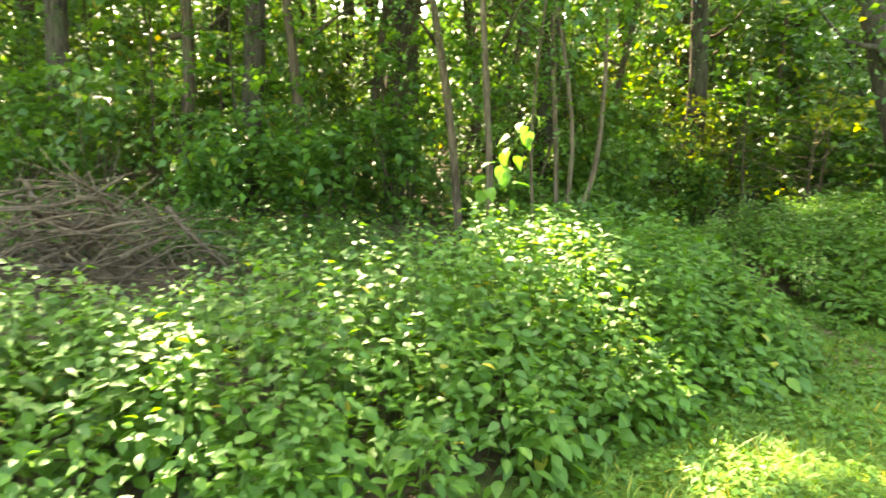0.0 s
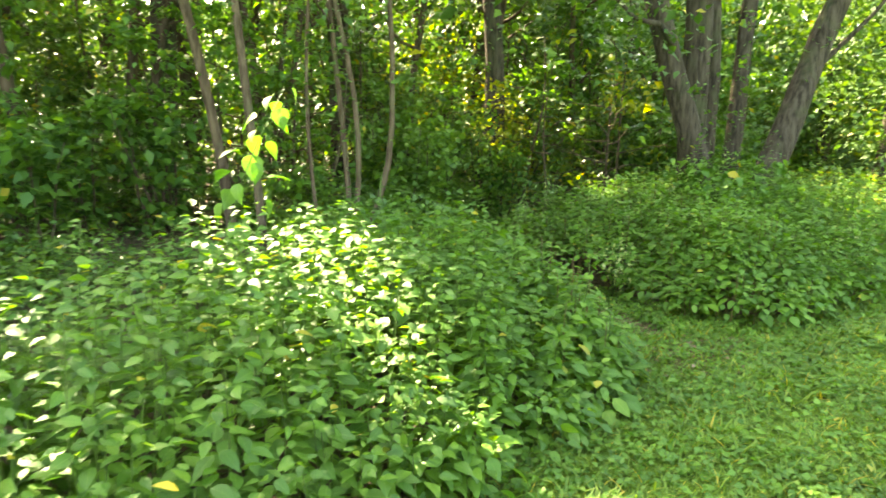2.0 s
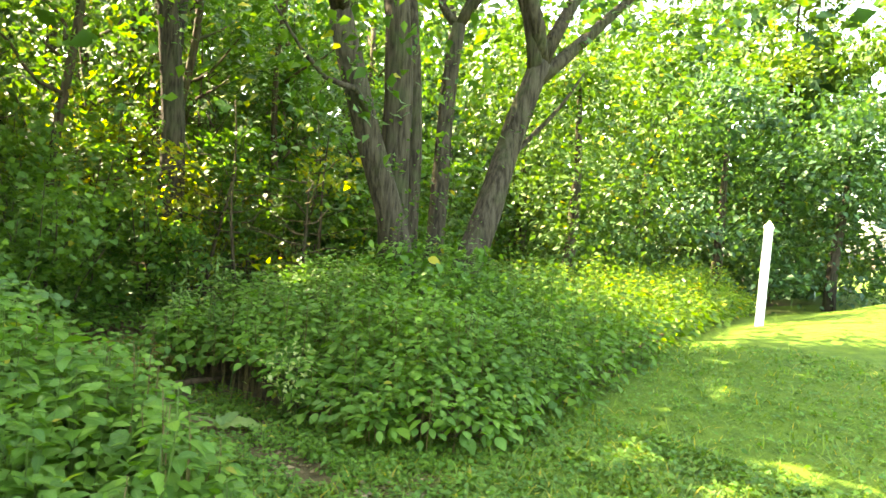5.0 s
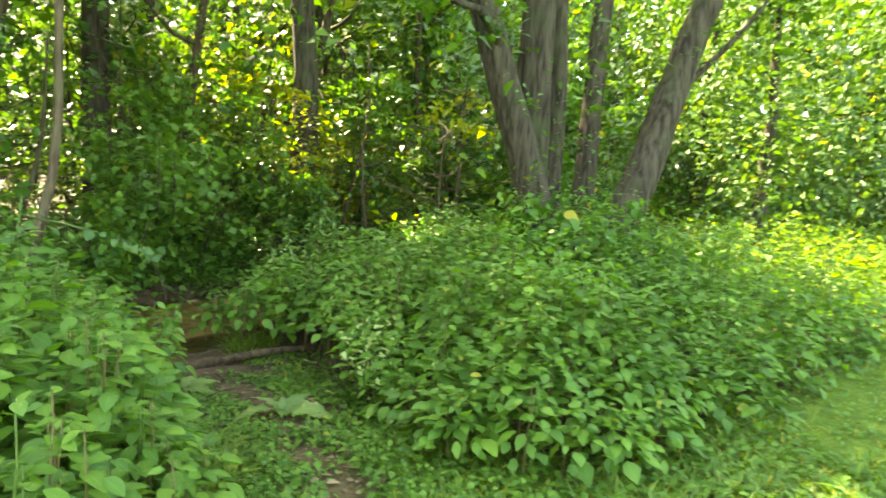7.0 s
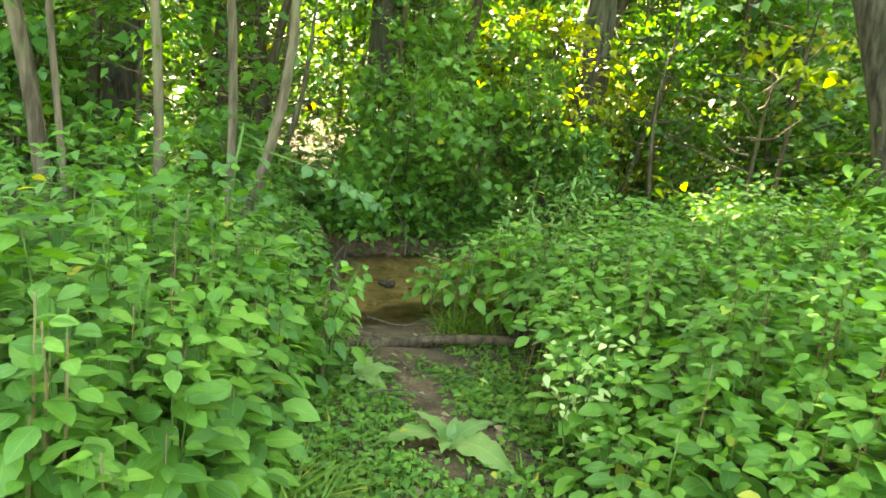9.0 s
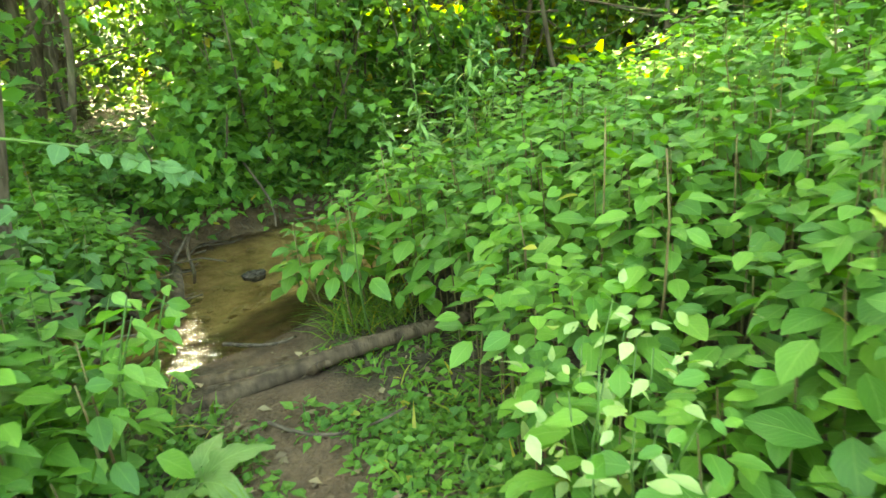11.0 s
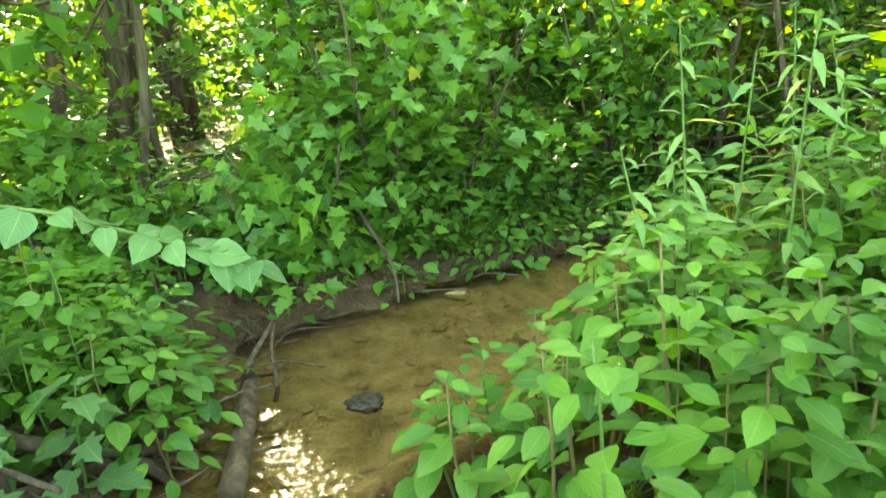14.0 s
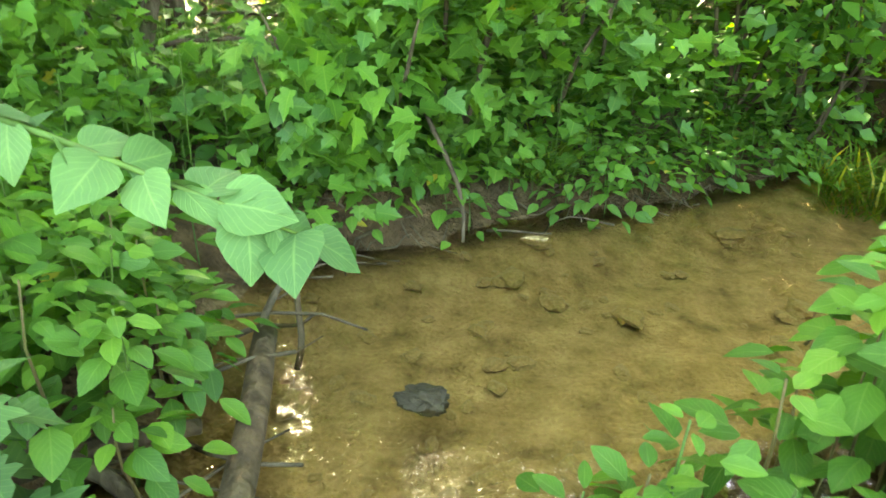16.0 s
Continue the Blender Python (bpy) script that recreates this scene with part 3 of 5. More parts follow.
def spray(rng, centres, count, spread, leaf, shape, flat=0.6, hang=0.3):
    """Leaves scattered round centres, hanging outwards."""
    who = rng.integers(0, len(centres), count)
    off = rng.normal(0, 1, (count, 3)) * np.array([spread, spread, spread * flat]) * rng.uniform(0.4, 1.25, len(centres))[who][:, None]
    pos = np.asarray(centres)[who] + off
    yaw = np.arctan2(-off[:, 0], off[:, 1]) * 0.5 + rng.uniform(0, 6.28, len(centres))[who] + rng.normal(0, 0.7, count)
    pitch = -0.1 - 0.6 * hang + rng.normal(0, 0.30, len(centres))[who] + rng.normal(0, 0.26, count)
    size = leaf * rng.uniform(0.5, 1.4, count)
    return pos, yaw, pitch, rng.normal(0, 0.5, count), size, shape


def sky_break(pos):
    """Breaks in the trees: up the creek, where the water mirrors the sky, smaller ones overhead, and one above the wood."""
    r = pos - np.array((2.25, 8.0, WATER_Z))
    az, el = np.degrees(np.arctan2(r[:, 0], r[:, 1])), np.degrees(np.arctan2(r[:, 2], np.hypot(r[:, 0], r[:, 1])))
    low = (np.hypot((az + 20) / 11, (el - 28) / 8) < 1 + 0.3 * wave(0.3 * az, 0.3 * el)) & (wave(0.6 * az, 0.6 * el, 2) > -0.3)
    high = (np.hypot((az + 14) / 24, (el - 45) / 13) < 1) & (wave(0.33 * az, 0.33 * el, 5) > -0.3) & (np.hypot(az + 24, el - 43) > 3.5)
    # leaves kept in the breaks so that the sun stays off the creek
    q = pos - TO_SUN * ((pos[:, 2] + 0.1) / TO_SUN[2])[:, None]
    shading = (q[:, 0] > 1.2) & (q[:, 0] < 4.8) & (q[:, 1] > 5.0) & (q[:, 1] < 9.3) & (pos[:, 2] > 4.5)
    shading |= (np.hypot((q[:, 0] - 0.5) / 0.8, (q[:, 1] - 10.6) / 0.8) < 1) & (pos[:, 2] > 4.5)
    e = pos - np.array((0.3, 0.5, 1.5))
    az2, el2 = np.degrees(np.arctan2(e[:, 0], e[:, 1])), np.degrees(np.arctan2(e[:, 2], np.hypot(e[:, 0], e[:, 1])))
    over = (np.hypot((az2 + 7) / 5.5, (el2 - 12.5) / 5) < 1 + 0.4 * wave(0.5 * az2, 0.5 * el2)) & (wave(1.1 * az2, 1.1 * el2, 3) > -0.5) & (e[:, 1] > 8)
    return (low | high) & ~shading | over


def sunlit_gaps(pos, z0=0.6):
    """Which leaves stay where the crowns are cut open for chosen sun patches and sky."""
    q = pos - TO_SUN * ((pos[:, 2] - z0) / TO_SUN[2])[:, None]
    keep = np.ones(len(pos), bool)
    for x, y, a, b in HOLES:
        keep &= (a > 2) & (pos[:, 2] < 5.5) | (((q[:, 0] - x) / a) ** 2 + ((q[:, 1] - y) / b) ** 2 > 1 + 0.25 * wave(6 * q[:, 0], 6 * q[:, 1]))
    return keep & ~sky_break(pos)


def crown_geo(rng, centres, count, spread, leaf, shape=OVAL4, flat=0.6, hang=0.3, gaps=False):
    pos, yaw, pitch, roll, size, shape = spray(rng, centres, count, spread, leaf, shape, flat, hang)
    ok = sunlit_gaps(pos) if gaps else np.ones(len(pos), bool)
    ok &= (pos[:, 2] > -0.1) & ((line_gap(pos[:, 0], pos[:, 1], CLEAR)[0] > 1.1) | (pos[:, 2] > 2.8))
    return batch(shape, pos[ok], yaw[ok], pitch[ok], roll[ok], size[ok])


def maple():
    """The old maple: five stems from one foot, forking above."""
    rng = np.random.default_rng(21)
    x, y = 6.15, 8.0
    z = float(land(x, y))
    tree = thing("maple_tree", (0, 0, 0), "old grey multi-stemmed maple tree rising from the weeds", "tree")
    part("root_flare", tube([(x, y, z - 0.2), (x, y, z + 0.3), (x + 0.05, y, z + 0.75)], [0.62, 0.5, 0.36], 14, 0.12, 3), M_BARK, tree)
    stems = [((-0.16, -0.1), (-1.28, 0.1, 3.6), 0.18, 0.13), ((-0.1, 0.2), (-0.42, 0.4, 4.2), 0.19, 0.15), ((0.16, 0.22), (0.66, 0.5, 4.0), 0.13, 0.09),
             ((0.14, -0.12), (1.46, -0.2, 3.6), 0.19, 0.14), ((0.02, 0.35), (0.1, 0.8, 4.2), 0.12, 0.08)]
    ends = []
    for i, (foot, tip, r0, r1) in enumerate(stems):
        top = (x + tip[0], y + tip[1], z + tip[2])
        part("stem", limb((x + foot[0], y + foot[1], z + 0.1), top, r0, r1, 0.09, 9, 30 + i, 12, 0.07), M_BARK, tree)
        for j in range(3):
            a = rng.uniform(0, 6.28)
            end = (top[0] + tip[0] * 0.5 + math.cos(a) * 1.4, top[1] + math.sin(a) * 1.4, top[2] + rng.uniform(1.6, 3.2))
            part("limb", limb(top, end, r1 * 0.75, 0.03, 0.15, 6, 50 + 3 * i + j, 8), M_BARK, tree)
            ends.append(end)
    for j, (a, b) in enumerate((((-0.75, 0.1, 2.4), (-2.2, -0.4, 3.3)), ((1.0, -0.1, 2.2), (2.2, -0.3, 3.6)), ((1.35, -0.2, 3.3), (3.6, -0.6, 5.4)), ((1.4, -0.2, 3.4), (1.2, 0.2, 5.6)))):
        p, q = [(x + c[0], y + c[1], z + c[2]) for c in (a, b)]
        part("limb", limb(p, q, 0.11 if j > 1 else 0.05, 0.03 if j > 1 else 0.012, 0.12, 6, 80 + j, 8), M_BARK, tree)
        ends += [q]
    low = [np.array((x + f[0] + (q[0] - f[0]) * k, y - 0.25, z + q[2] * k)) + rng.normal(0, 0.14, 3) for f, q, _, _ in stems for k in (0.3, 0.42, 0.55, 0.7, 0.85)]
    part("foliage", crown_geo(rng, low, 700, 0.13, 0.06, OVATE, 0.8), M_SHRUB, tree, "leafy shoots sprouting along the stems")
    cs = [np.array(e) + rng.normal(0, 0.9, 3) for e in ends for _ in range(4)]
    part("crown", crown_geo(rng, cs, 11000, 0.75, 0.115, OVAL4, 0.6, gaps=True), M_DARK, tree)


maple()


def slim_tree(x, y, r, tip, seed, tall=5.5, label="slim grey-brown woodland tree with a leafy top", fork=False):
    rng = np.random.default_rng(seed)
    z = float(land(x, y))
    tree = thing("woodland_tree", (0, 0, 0), label, "tree", "slim trees of the wood")
    top = (x + tip[0], y + tip[1], z + tall)
    part("trunk", limb((x, y, z - 0.1), top, r * 0.7, r * 0.42, 0.16, 14, seed, 9, 0.05), M_TAN if y < 8.4 else M_SLIM, tree)
    ends = []
    for j in range(5):
        k = 0.45 + 0.12 * j
        a = rng.uniform(0, 6.28)
        p = np.array((x + tip[0] * k, y + tip[1] * k, z + tall * k))
        q = p + np.array((math.cos(a) * 1.1, math.sin(a) * 1.1, 0.7))
        part("branch", limb(p, q, r * 0.35, 0.006, 0.08, 5, seed + j, 5), M_SLIM, tree)
        ends.append(q)
    cs = [e + rng.normal(0, 0.5, 3) for e in ends for _ in range(3)]
    part("crown", crown_geo(rng, cs, 2600, 0.55, 0.072, OVAL4, 0.8, gaps=True), M_DARK if seed % 2 else M_SHRUB, tree)


for i, (x, y, r, tx, ty) in enumerate((
        (0.47, 6.62, 0.06, -0.12, 0.3), (1.22, 7.45, 0.042, -0.25, 0.3), (1.40, 8.08, 0.05, -0.15, 0.3), (1.05, 6.98, 0.028, -0.3, 0.1), (0.14, 8.11, 0.085, -0.9, 0.1),
        (2.87, 11.3, 0.10, 0.0, 0.1), (-2.2, 9.5, 0.12, -0.2, 0.1), (-4.3, 9.6, 0.15, 0.2, 0.1), (-0.9, 10.5, 0.10, 0.3, 0.2),
        (0.08, 10.75, 0.085, 0.35, 0), (0.26, 10.95, 0.075, 0.1, 0.2), (0.44, 11.0, 0.08, 0.7, 0), (0.62, 11.15, 0.06, 0.6, 0.1), (-1.6, 12.0, 0.13, 0.3, 0), (4.8, 13, 0.12, 0.1, 0), (6.6, 12.8, 0.10, -0.2, 0),
        (8.5, 13.5, 0.13, 0.1, 0), (-6.5, 11, 0.14, 0, 0), (-3.2, 13.5, 0.13, 0.1, 0), (3.6, 15, 0.14, 0, 0), (-8, 13, 0.14, 0.1, 0), (1.6, 15.5, 0.14, 0, 0))):
    slim_tree(x, y, r, (tx, ty), 100 + 7 * i)


def shrub(x, y, tall, wide, seed, count, leaf, shape, material, label, name="shrub", group="", low=0.15, gaps=False):
    rng = np.random.default_rng(seed)
    z = float(land(x, y))
    ob = thing(name, (x, y, z), label, "shrub", group)
    cs = []
    for j in range(7):
        a, lean = rng.uniform(0, 6.28), rng.uniform(0.1, 1.0)
        q = np.array((math.cos(a) * wide * lean, math.sin(a) * wide * lean, tall * rng.uniform(0.55, 1.0)))
        part("stem", limb((0, 0, -0.05), q, 0.014, 0.004, 0.06, 5, seed + j, 5), M_SLIM, ob)
        for k in rng.uniform(low, 1, 5):
            cs.append(q * k + rng.normal(0, 0.12, 3))
    pos, yaw, pitch, roll, size, _ = spray(rng, cs, count, 0.11 + 0.09 * wide, leaf, shape, 0.6, 0.35)
    ok = pos[:, 2] > -0.06
    if gaps:
        ok &= sunlit_gaps(pos + np.array((x, y, z)))
    part("foliage", batch(shape, pos[ok], yaw[ok], pitch[ok], roll[ok], size[ok]), material, ob)
    return ob


# bank shrubs with lobed leaves, across the water
for i, (x, y, tall, wide, n) in enumerate(((1.25, 9.5, 0.75, 0.5, 650), (2.1, 9.8, 0.7, 0.5, 900), (2.5, 10.0, 1.5, 0.6, 1000), (3.0, 10.5, 1.5, 0.6, 900), (0.5, 9.1, 0.6, 0.5, 500),
                                           (2.05, 10.8, 1.5, 0.5, 1000), (2.6, 11.2, 2.4, 0.9, 1100), (3.9, 11.0, 1.9, 0.8, 900))):
    shrub(x - 0.05, y - 0.22, tall, wide, 300 + i, int(n * 1.8), 0.08, LOBED, M_BOX, "leafy green sapling shrub with lobed leaves on the bank", "bank_shrub", "shrubs on the far bank", 0.05, True)


def wood():
    """The understorey: a few shrubs, copied about."""
    rng = np.random.default_rng(77)
    kinds = [shrub(-1.5, 9.0, 2.0, 0.9, 401, 1250, 0.11, OVAL4, M_SHRUB, "dense green woodland shrub in shade", "woodland_shrub", "shrubs of the wood"),
             shrub(-2.0, 11.8, 2.4, 1.0, 402, 1300, 0.11, OVAL4, M_DARK, "dense green woodland shrub in shade", "woodland_shrub", "shrubs of the wood"),
             shrub(4.6, 11.4, 2.2, 1.0, 403, 1600, 0.09, OVAL4, M_GOLD, "woodland shrub coloured a sunlit yellow-green", "woodland_shrub", "shrubs of the wood"),
             shrub(3.3, 11.9, 2.6, 1.1, 404, 1450, 0.11, OVAL4, M_SHRUB, "tall green woodland shrub in shade", "woodland_shrub", "shrubs of the wood")]
    spots = [(-3.4, 8.8, 0), (-5.2, 9.4, 1), (-2.6, 10.6, 1), (-0.6, 8.9, 0), (-4.2, 11.4, 0), (-6.8, 10.2, 1), (2.2, 12.6, 1), (3.6, 12.2, 0), (5.3, 10.9, 1), (6.3, 11.4, 1),
             (4.2, 10.7, 0), (5.2, 12.6, 2), (7.3, 12.2, 0), (7.0, 10.6, 0), (8.2, 10.9, 1), (9.3, 11.6, 0), (10.4, 12.4, 0), (11.8, 12.4, 1), (8.9, 13, 1), (6.2, 13.6, 3), (4.0, 14, 1), (2.6, 14.2, 1),
             (-2.5, 13, 1), (-4.6, 13.4, 0), (-6.4, 13, 1), (-8.6, 11.6, 0), (-8.4, 14, 1), (3.2, 13.3, 2), (5.8, 14.8, 3), (7.6, 14.6, 3), (-1.8, 8.2, 0), (-3.0, 7.9, 0), (-4.6, 8.1, 1), (-6, 8.6, 3),
             (4.9, 11.8, 3), (6.0, 12.4, 3), (6.8, 11.8, 0), (8.0, 12.2, 3), (9.6, 12.8, 3), (11, 13.4, 3), (12.6, 13.4, 0), (2.9, 15, 3), (1.1, 15.6, 3), (-3.6, 14.6, 3), (-5.6, 14.6, 3), (-7.6, 15, 3)]
    for x, y, k in spots:
        s = rng.uniform(0.8, 1.3) * (1 + 0.5 * float(smooth(11, 15, y)))
        copy_thing(kinds[k], pose(x, y, float(land(x, y)), 0, 0, rng.uniform(0, 360)) @ Matrix.Diagonal((s, s, s * rng.uniform(0.85, 1.15), 1)))


wood()


def far_wood():
    """Woods that close the view, thick below and broken above."""
    for seed, n, r0, deep, mat, label in ((5, 120000, 14.5, 9, M_FAR, "deep green woods closing the view"), (6, 7000, 15.5, 10, M_GOLD, "leaves coloured a sunlit yellow-green deeper in the woods"),
                                          (7, 40000, 23.0, 8, M_CONIFER, "blue-green far edge of the woods")):
        rng = np.random.default_rng(seed)
        a = rng.uniform(-1.3, 1.42, n)
        r = r0 + deep * rng.uniform(0, 1, n) ** 1.4
        x, y = 1.5 + np.sin(a) * r, 2.0 + np.cos(a) * r
        z = rng.uniform(0, 1, n) ** 1.1 * ((9.8 if seed == 7 else 8.5) + 2.0 * wave(0.55 * x, 0.55 * y, 3)) + land(x, y)
        keep = (wave(1.1 * x + 0.7 * z, 1.1 * y - 0.9 * z, 8 + seed) > {5: -1.0, 6: -0.1, 7: -0.7}[seed] + (0.08 if seed == 5 else 0.03) * z) & ~((x > 8) & (y < 10.5))
        pos = np.column_stack([x, y, z])[keep]
        pos = pos[~sky_break(pos)] if seed == 7 else pos[sunlit_gaps(pos)]
        m = len(pos)
        geo = batch(OVAL4, pos, rng.uniform(0, 6.28, m), rng.uniform(-1.2, 0.3, m), rng.normal(0, 0.6, m), rng.uniform(0.09, 0.22, m) * (4.3 if seed == 7 else 1))
        single("far_woods", geo, mat, label, "woods", kind="stuff")


far_wood()


def canopy_tree(x, y, tall, seed, count, material, label, wide=3.0):
    rng = np.random.default_rng(seed)
    z = float(land(x, y))
    tree = thing("canopy_tree", (0, 0, 0), label, "tree", "tall trees of the wood")
    part("trunk", limb((x, y, z - 0.1), (x + 0.2, y, z + tall), 0.2, 0.07, 0.15, 10, seed, 10, 0.05), M_BARK, tree)
    cs = [np.array((x, y, z + tall * 0.82)) + rng.normal(0, 1, 3) * (wide * 0.5, wide * 0.5, 1.4) for _ in range(26)]
    part("crown", crown_geo(rng, cs, int(count * 1.6), 0.8, 0.24, OVAL4, 0.5, gaps=True), material, tree)


# crowns above the view, placed to shade the wood and dapple the ground
for i, (x, y, tall) in enumerate(((-6, 10, 8.5), (-3.2, 9.8, 8), (-1.0, 11, 9), (1.8, 12.2, 9), (4.2, 11.5, 8.5), (-5, 14, 10), (-1.5, 15, 10.5), (2.2, 16, 10.5), (5.2, 15, 10), (-8.5, 13, 9))):
    canopy_tree(x, y, tall, 600 + i, 2000, M_DARK, "tall tree added for shade, its broken crown mostly out of view")


# back row added to shade the wood in front of it
for i, (x, y, tall) in enumerate(((-11, 20, 13), (-1.5, 22, 14), (1.2, 19.5, 13), (4, 22, 14), (7, 20, 13), (10, 22, 13), (-2.8, 17.6, 12), (5.5, 18, 12))):
    canopy_tree(x, y, tall, 640 + i, 1700, M_DARK, "tall tree added for shade, its broken crown mostly out of view", 4.5)


# thick unseen crowns added in the sun's line to shade the creek
for i, (x, y, tall) in enumerate(((-1.7, 17.3, 11.0), (-0.9, 15.6, 9.2), (-2.4, 18.6, 12.4))):
    canopy_tree(x, y, tall, 680 + i, 2600, M_DARK, "tall tree added with a thick unseen crown to shade the creek", 2.2)
# more trees added to throw shade on the woods at the right
for i, (x, y, tall) in enumerate(((5.0, 17.0, 11), (8.6, 18.2, 12), (11.5, 19.5, 13), (14.5, 18.5, 12))):
    canopy_tree(x, y, tall, 690 + i, 1700, M_DARK, "tall tree added for shade, its broken crown mostly out of view", 4.0)


def understorey_tree(x, y, tall, wide, seed, material):
    """A young shade tree whose leaves lie in flat tiers along nearly level branches."""
    rng = np.random.default_rng(seed)
    z = float(land(x, y))
    tree = thing("understorey_tree", (x, y, z), "young woodland tree with level tiers of green leaves", "tree", "young trees of the understorey")
    part("trunk", limb((0, 0, -0.1), (rng.normal(0, 0.25), rng.normal(0, 0.25), tall), 0.035, 0.008, 0.08, 9, seed, 7), M_SLIM, tree)
    cs = []
    for j in range(13):
        h, a = tall * (0.14 + 0.84 * j / 12), j * 2.4 + rng.normal(0, 0.4)
        ln = wide * (1.15 - 0.7 * h / tall) * rng.uniform(0.7, 1.2)
        q = np.array((math.cos(a) * ln, math.sin(a) * ln, h + rng.uniform(-0.05, 0.25)))
        part("branch", limb((0, 0, h * 0.94), q, 0.012, 0.003, 0.06, 5, seed + j, 5), M_SLIM, tree)
        cs += [np.array((0, 0, h * 0.97)) * (1 - k) + q * k + rng.normal(0, 0.06, 3) for k in (0.35, 0.6, 0.8, 1.0, 1.1)]
    pos, yaw, pitch, roll, size, shape = spray(rng, cs, int(1100 * wide), 0.19, 0.105, OVAL4, 0.3, 0.25)
    ok = (pos[:, 2] > 0) & sunlit_gaps(pos + np.array((x, y, z)))
    part("foliage", batch(shape, pos[ok], yaw[ok], pitch[ok], roll[ok], size[ok]), material, tree)


for i, (x, y, tall, wide) in enumerate(((-4.8, 10.2, 3.4, 1.5), (-2.9, 9.4, 3.0, 1.4), (-0.9, 9.9, 3.2, 1.3), (0.9, 10.9, 2.6, 1.2), (1.1, 9.7, 2.2, 1.0), (0.2, 9.3, 2.6, 1.1), (2.1, 11.6, 3.2, 1.3), (4.3, 12.2, 3.4, 1.4), (6.4, 11.2, 3.2, 1.3),
                                        (7.6, 11.6, 3.6, 1.5), (1.5, 13.2, 3.8, 1.5), (3.2, 14.0, 4.2, 1.6), (5.4, 13.6, 4.2, 1.6), (7.4, 13.8, 4.4, 1.7), (-1.9, 12.8, 4.0, 1.6), (-4.2, 12.6, 4.2, 1.6), (-6.4, 11.6, 4.0, 1.6),
                                        (9.2, 12.6, 3.8, 1.5), (0.2, 12.6, 3.4, 1.4), (-7.6, 9.8, 3.4, 1.4), (4.9, 14.9, 4.8, 1.8), (0.6, 15.4, 4.8, 1.8))):
    understorey_tree(x, y, tall, wide, 1700 + 31 * i, M_SHRUB if i % 3 else M_DARK)
# young trees with sunshine painted into their gold leaf colour
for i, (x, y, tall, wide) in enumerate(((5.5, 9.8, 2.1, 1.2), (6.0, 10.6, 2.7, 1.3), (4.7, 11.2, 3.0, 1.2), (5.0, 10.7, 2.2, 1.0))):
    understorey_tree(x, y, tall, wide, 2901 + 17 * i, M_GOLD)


# ---- the creek's things ----
def creek_things():
    log = thing("fallen_log", (0, 0, 0), "weathered bark-free log lying across the end of the path", "log")
    part("trunk", limb((2.35, 6.92, -0.165), (3.55, 7.28, -0.11), 0.036, 0.026, 0.02, 9, 11, 10, 0.05), M_LOG, log)
    part("stub", limb((2.9, 7.08, -0.13), (2.98, 7.0, -0.07), 0.018, 0.008, 0.01, 3, 12, 6), M_LOG, log)
    mud = thing("muddy_log", (0, 0, 0), "mud-coated log half sunk in the wet bank", "log")
    part("trunk", limb((2.45, 7.2, -0.175), (3.1, 7.26, -0.13), 0.034, 0.024, 0.015, 8, 14, 10, 0.07), M_LOG, mud)
    sunk = thing("sunken_log", (0, 0, 0), "waterlogged grey log half sunk at the water's edge", "log")
    part("trunk", limb((2.23, 7.95, -0.18), (2.07, 8.62, -0.17), 0.036, 0.033, 0.01, 7, 13, 10, 0.05), M_LOG, sunk)
    st = thing("stone", (0, 0, 0), "dark wet stone breaking the creek surface", "stone")
    rng = np.random.default_rng(3)
    bm = bmesh.new()
    bmesh.ops.create_icosphere(bm, subdivisions=4, radius=1)
    for v in bm.verts:
        k = 1 + 0.45 * noise.noise(v.co * 1.6) + 0.22 * noise.noise(v.co * 4) + 0.1 * noise.noise(v.co * 9)
        v.co = Vector((v.co.x * 0.066 * k, v.co.y * 0.042 * k, v.co.z * 0.027 * k))
    me = bpy.data.meshes.new("body")
    bm.to_mesh(me)
    bm.free()
    me.materials.append(M_STONE)
    body = new("body", me)
    body.parent, body.location = st, (2.53, 8.42, -0.2)


creek_things()


def post():
    """The white post at the end of the lawn, with a pointed cap."""
    ob = thing("fence_post", (11.3, 6.44, float(land(11.3, 6.44)) - 0.02), "white painted square post with a pointed cap on the lawn", "post")
    ob.rotation_euler = (0, radians(1.2), radians(20))
    bm = bmesh.new()
    bmesh.ops.create_cube(bm, size=1, matrix=Matrix.Translation((0, 0, 0.72)) @ Matrix.Diagonal((0.115, 0.115, 1.5, 1)))
    bmesh.ops.bevel(bm, geom=bm.edges[:], offset=0.006, segments=2, affect="EDGES")
    me = bpy.data.meshes.new("shaft")
    bm.to_mesh(me)
    bm.free()
    me.materials.append(M_POST)
    new("shaft", me).parent = ob
    bm = bmesh.new()
    bmesh.ops.create_cube(bm, size=1, matrix=Matrix.Translation((0, 0, 1.485)) @ Matrix.Diagonal((0.14, 0.14, 0.03, 1)))
    bmesh.ops.create_cone(bm, segments=4, radius1=0.095, radius2=0.0, depth=0.09, cap_ends=True, matrix=Matrix.Translation((0, 0, 1.546)) @ Matrix.Rotation(radians(45), 4, "Z"))
    me = bpy.data.meshes.new("cap")
    bm.to_mesh(me)
    bm.free()
    me.materials.append(M_POST)
    new("cap", me).parent = ob


post()


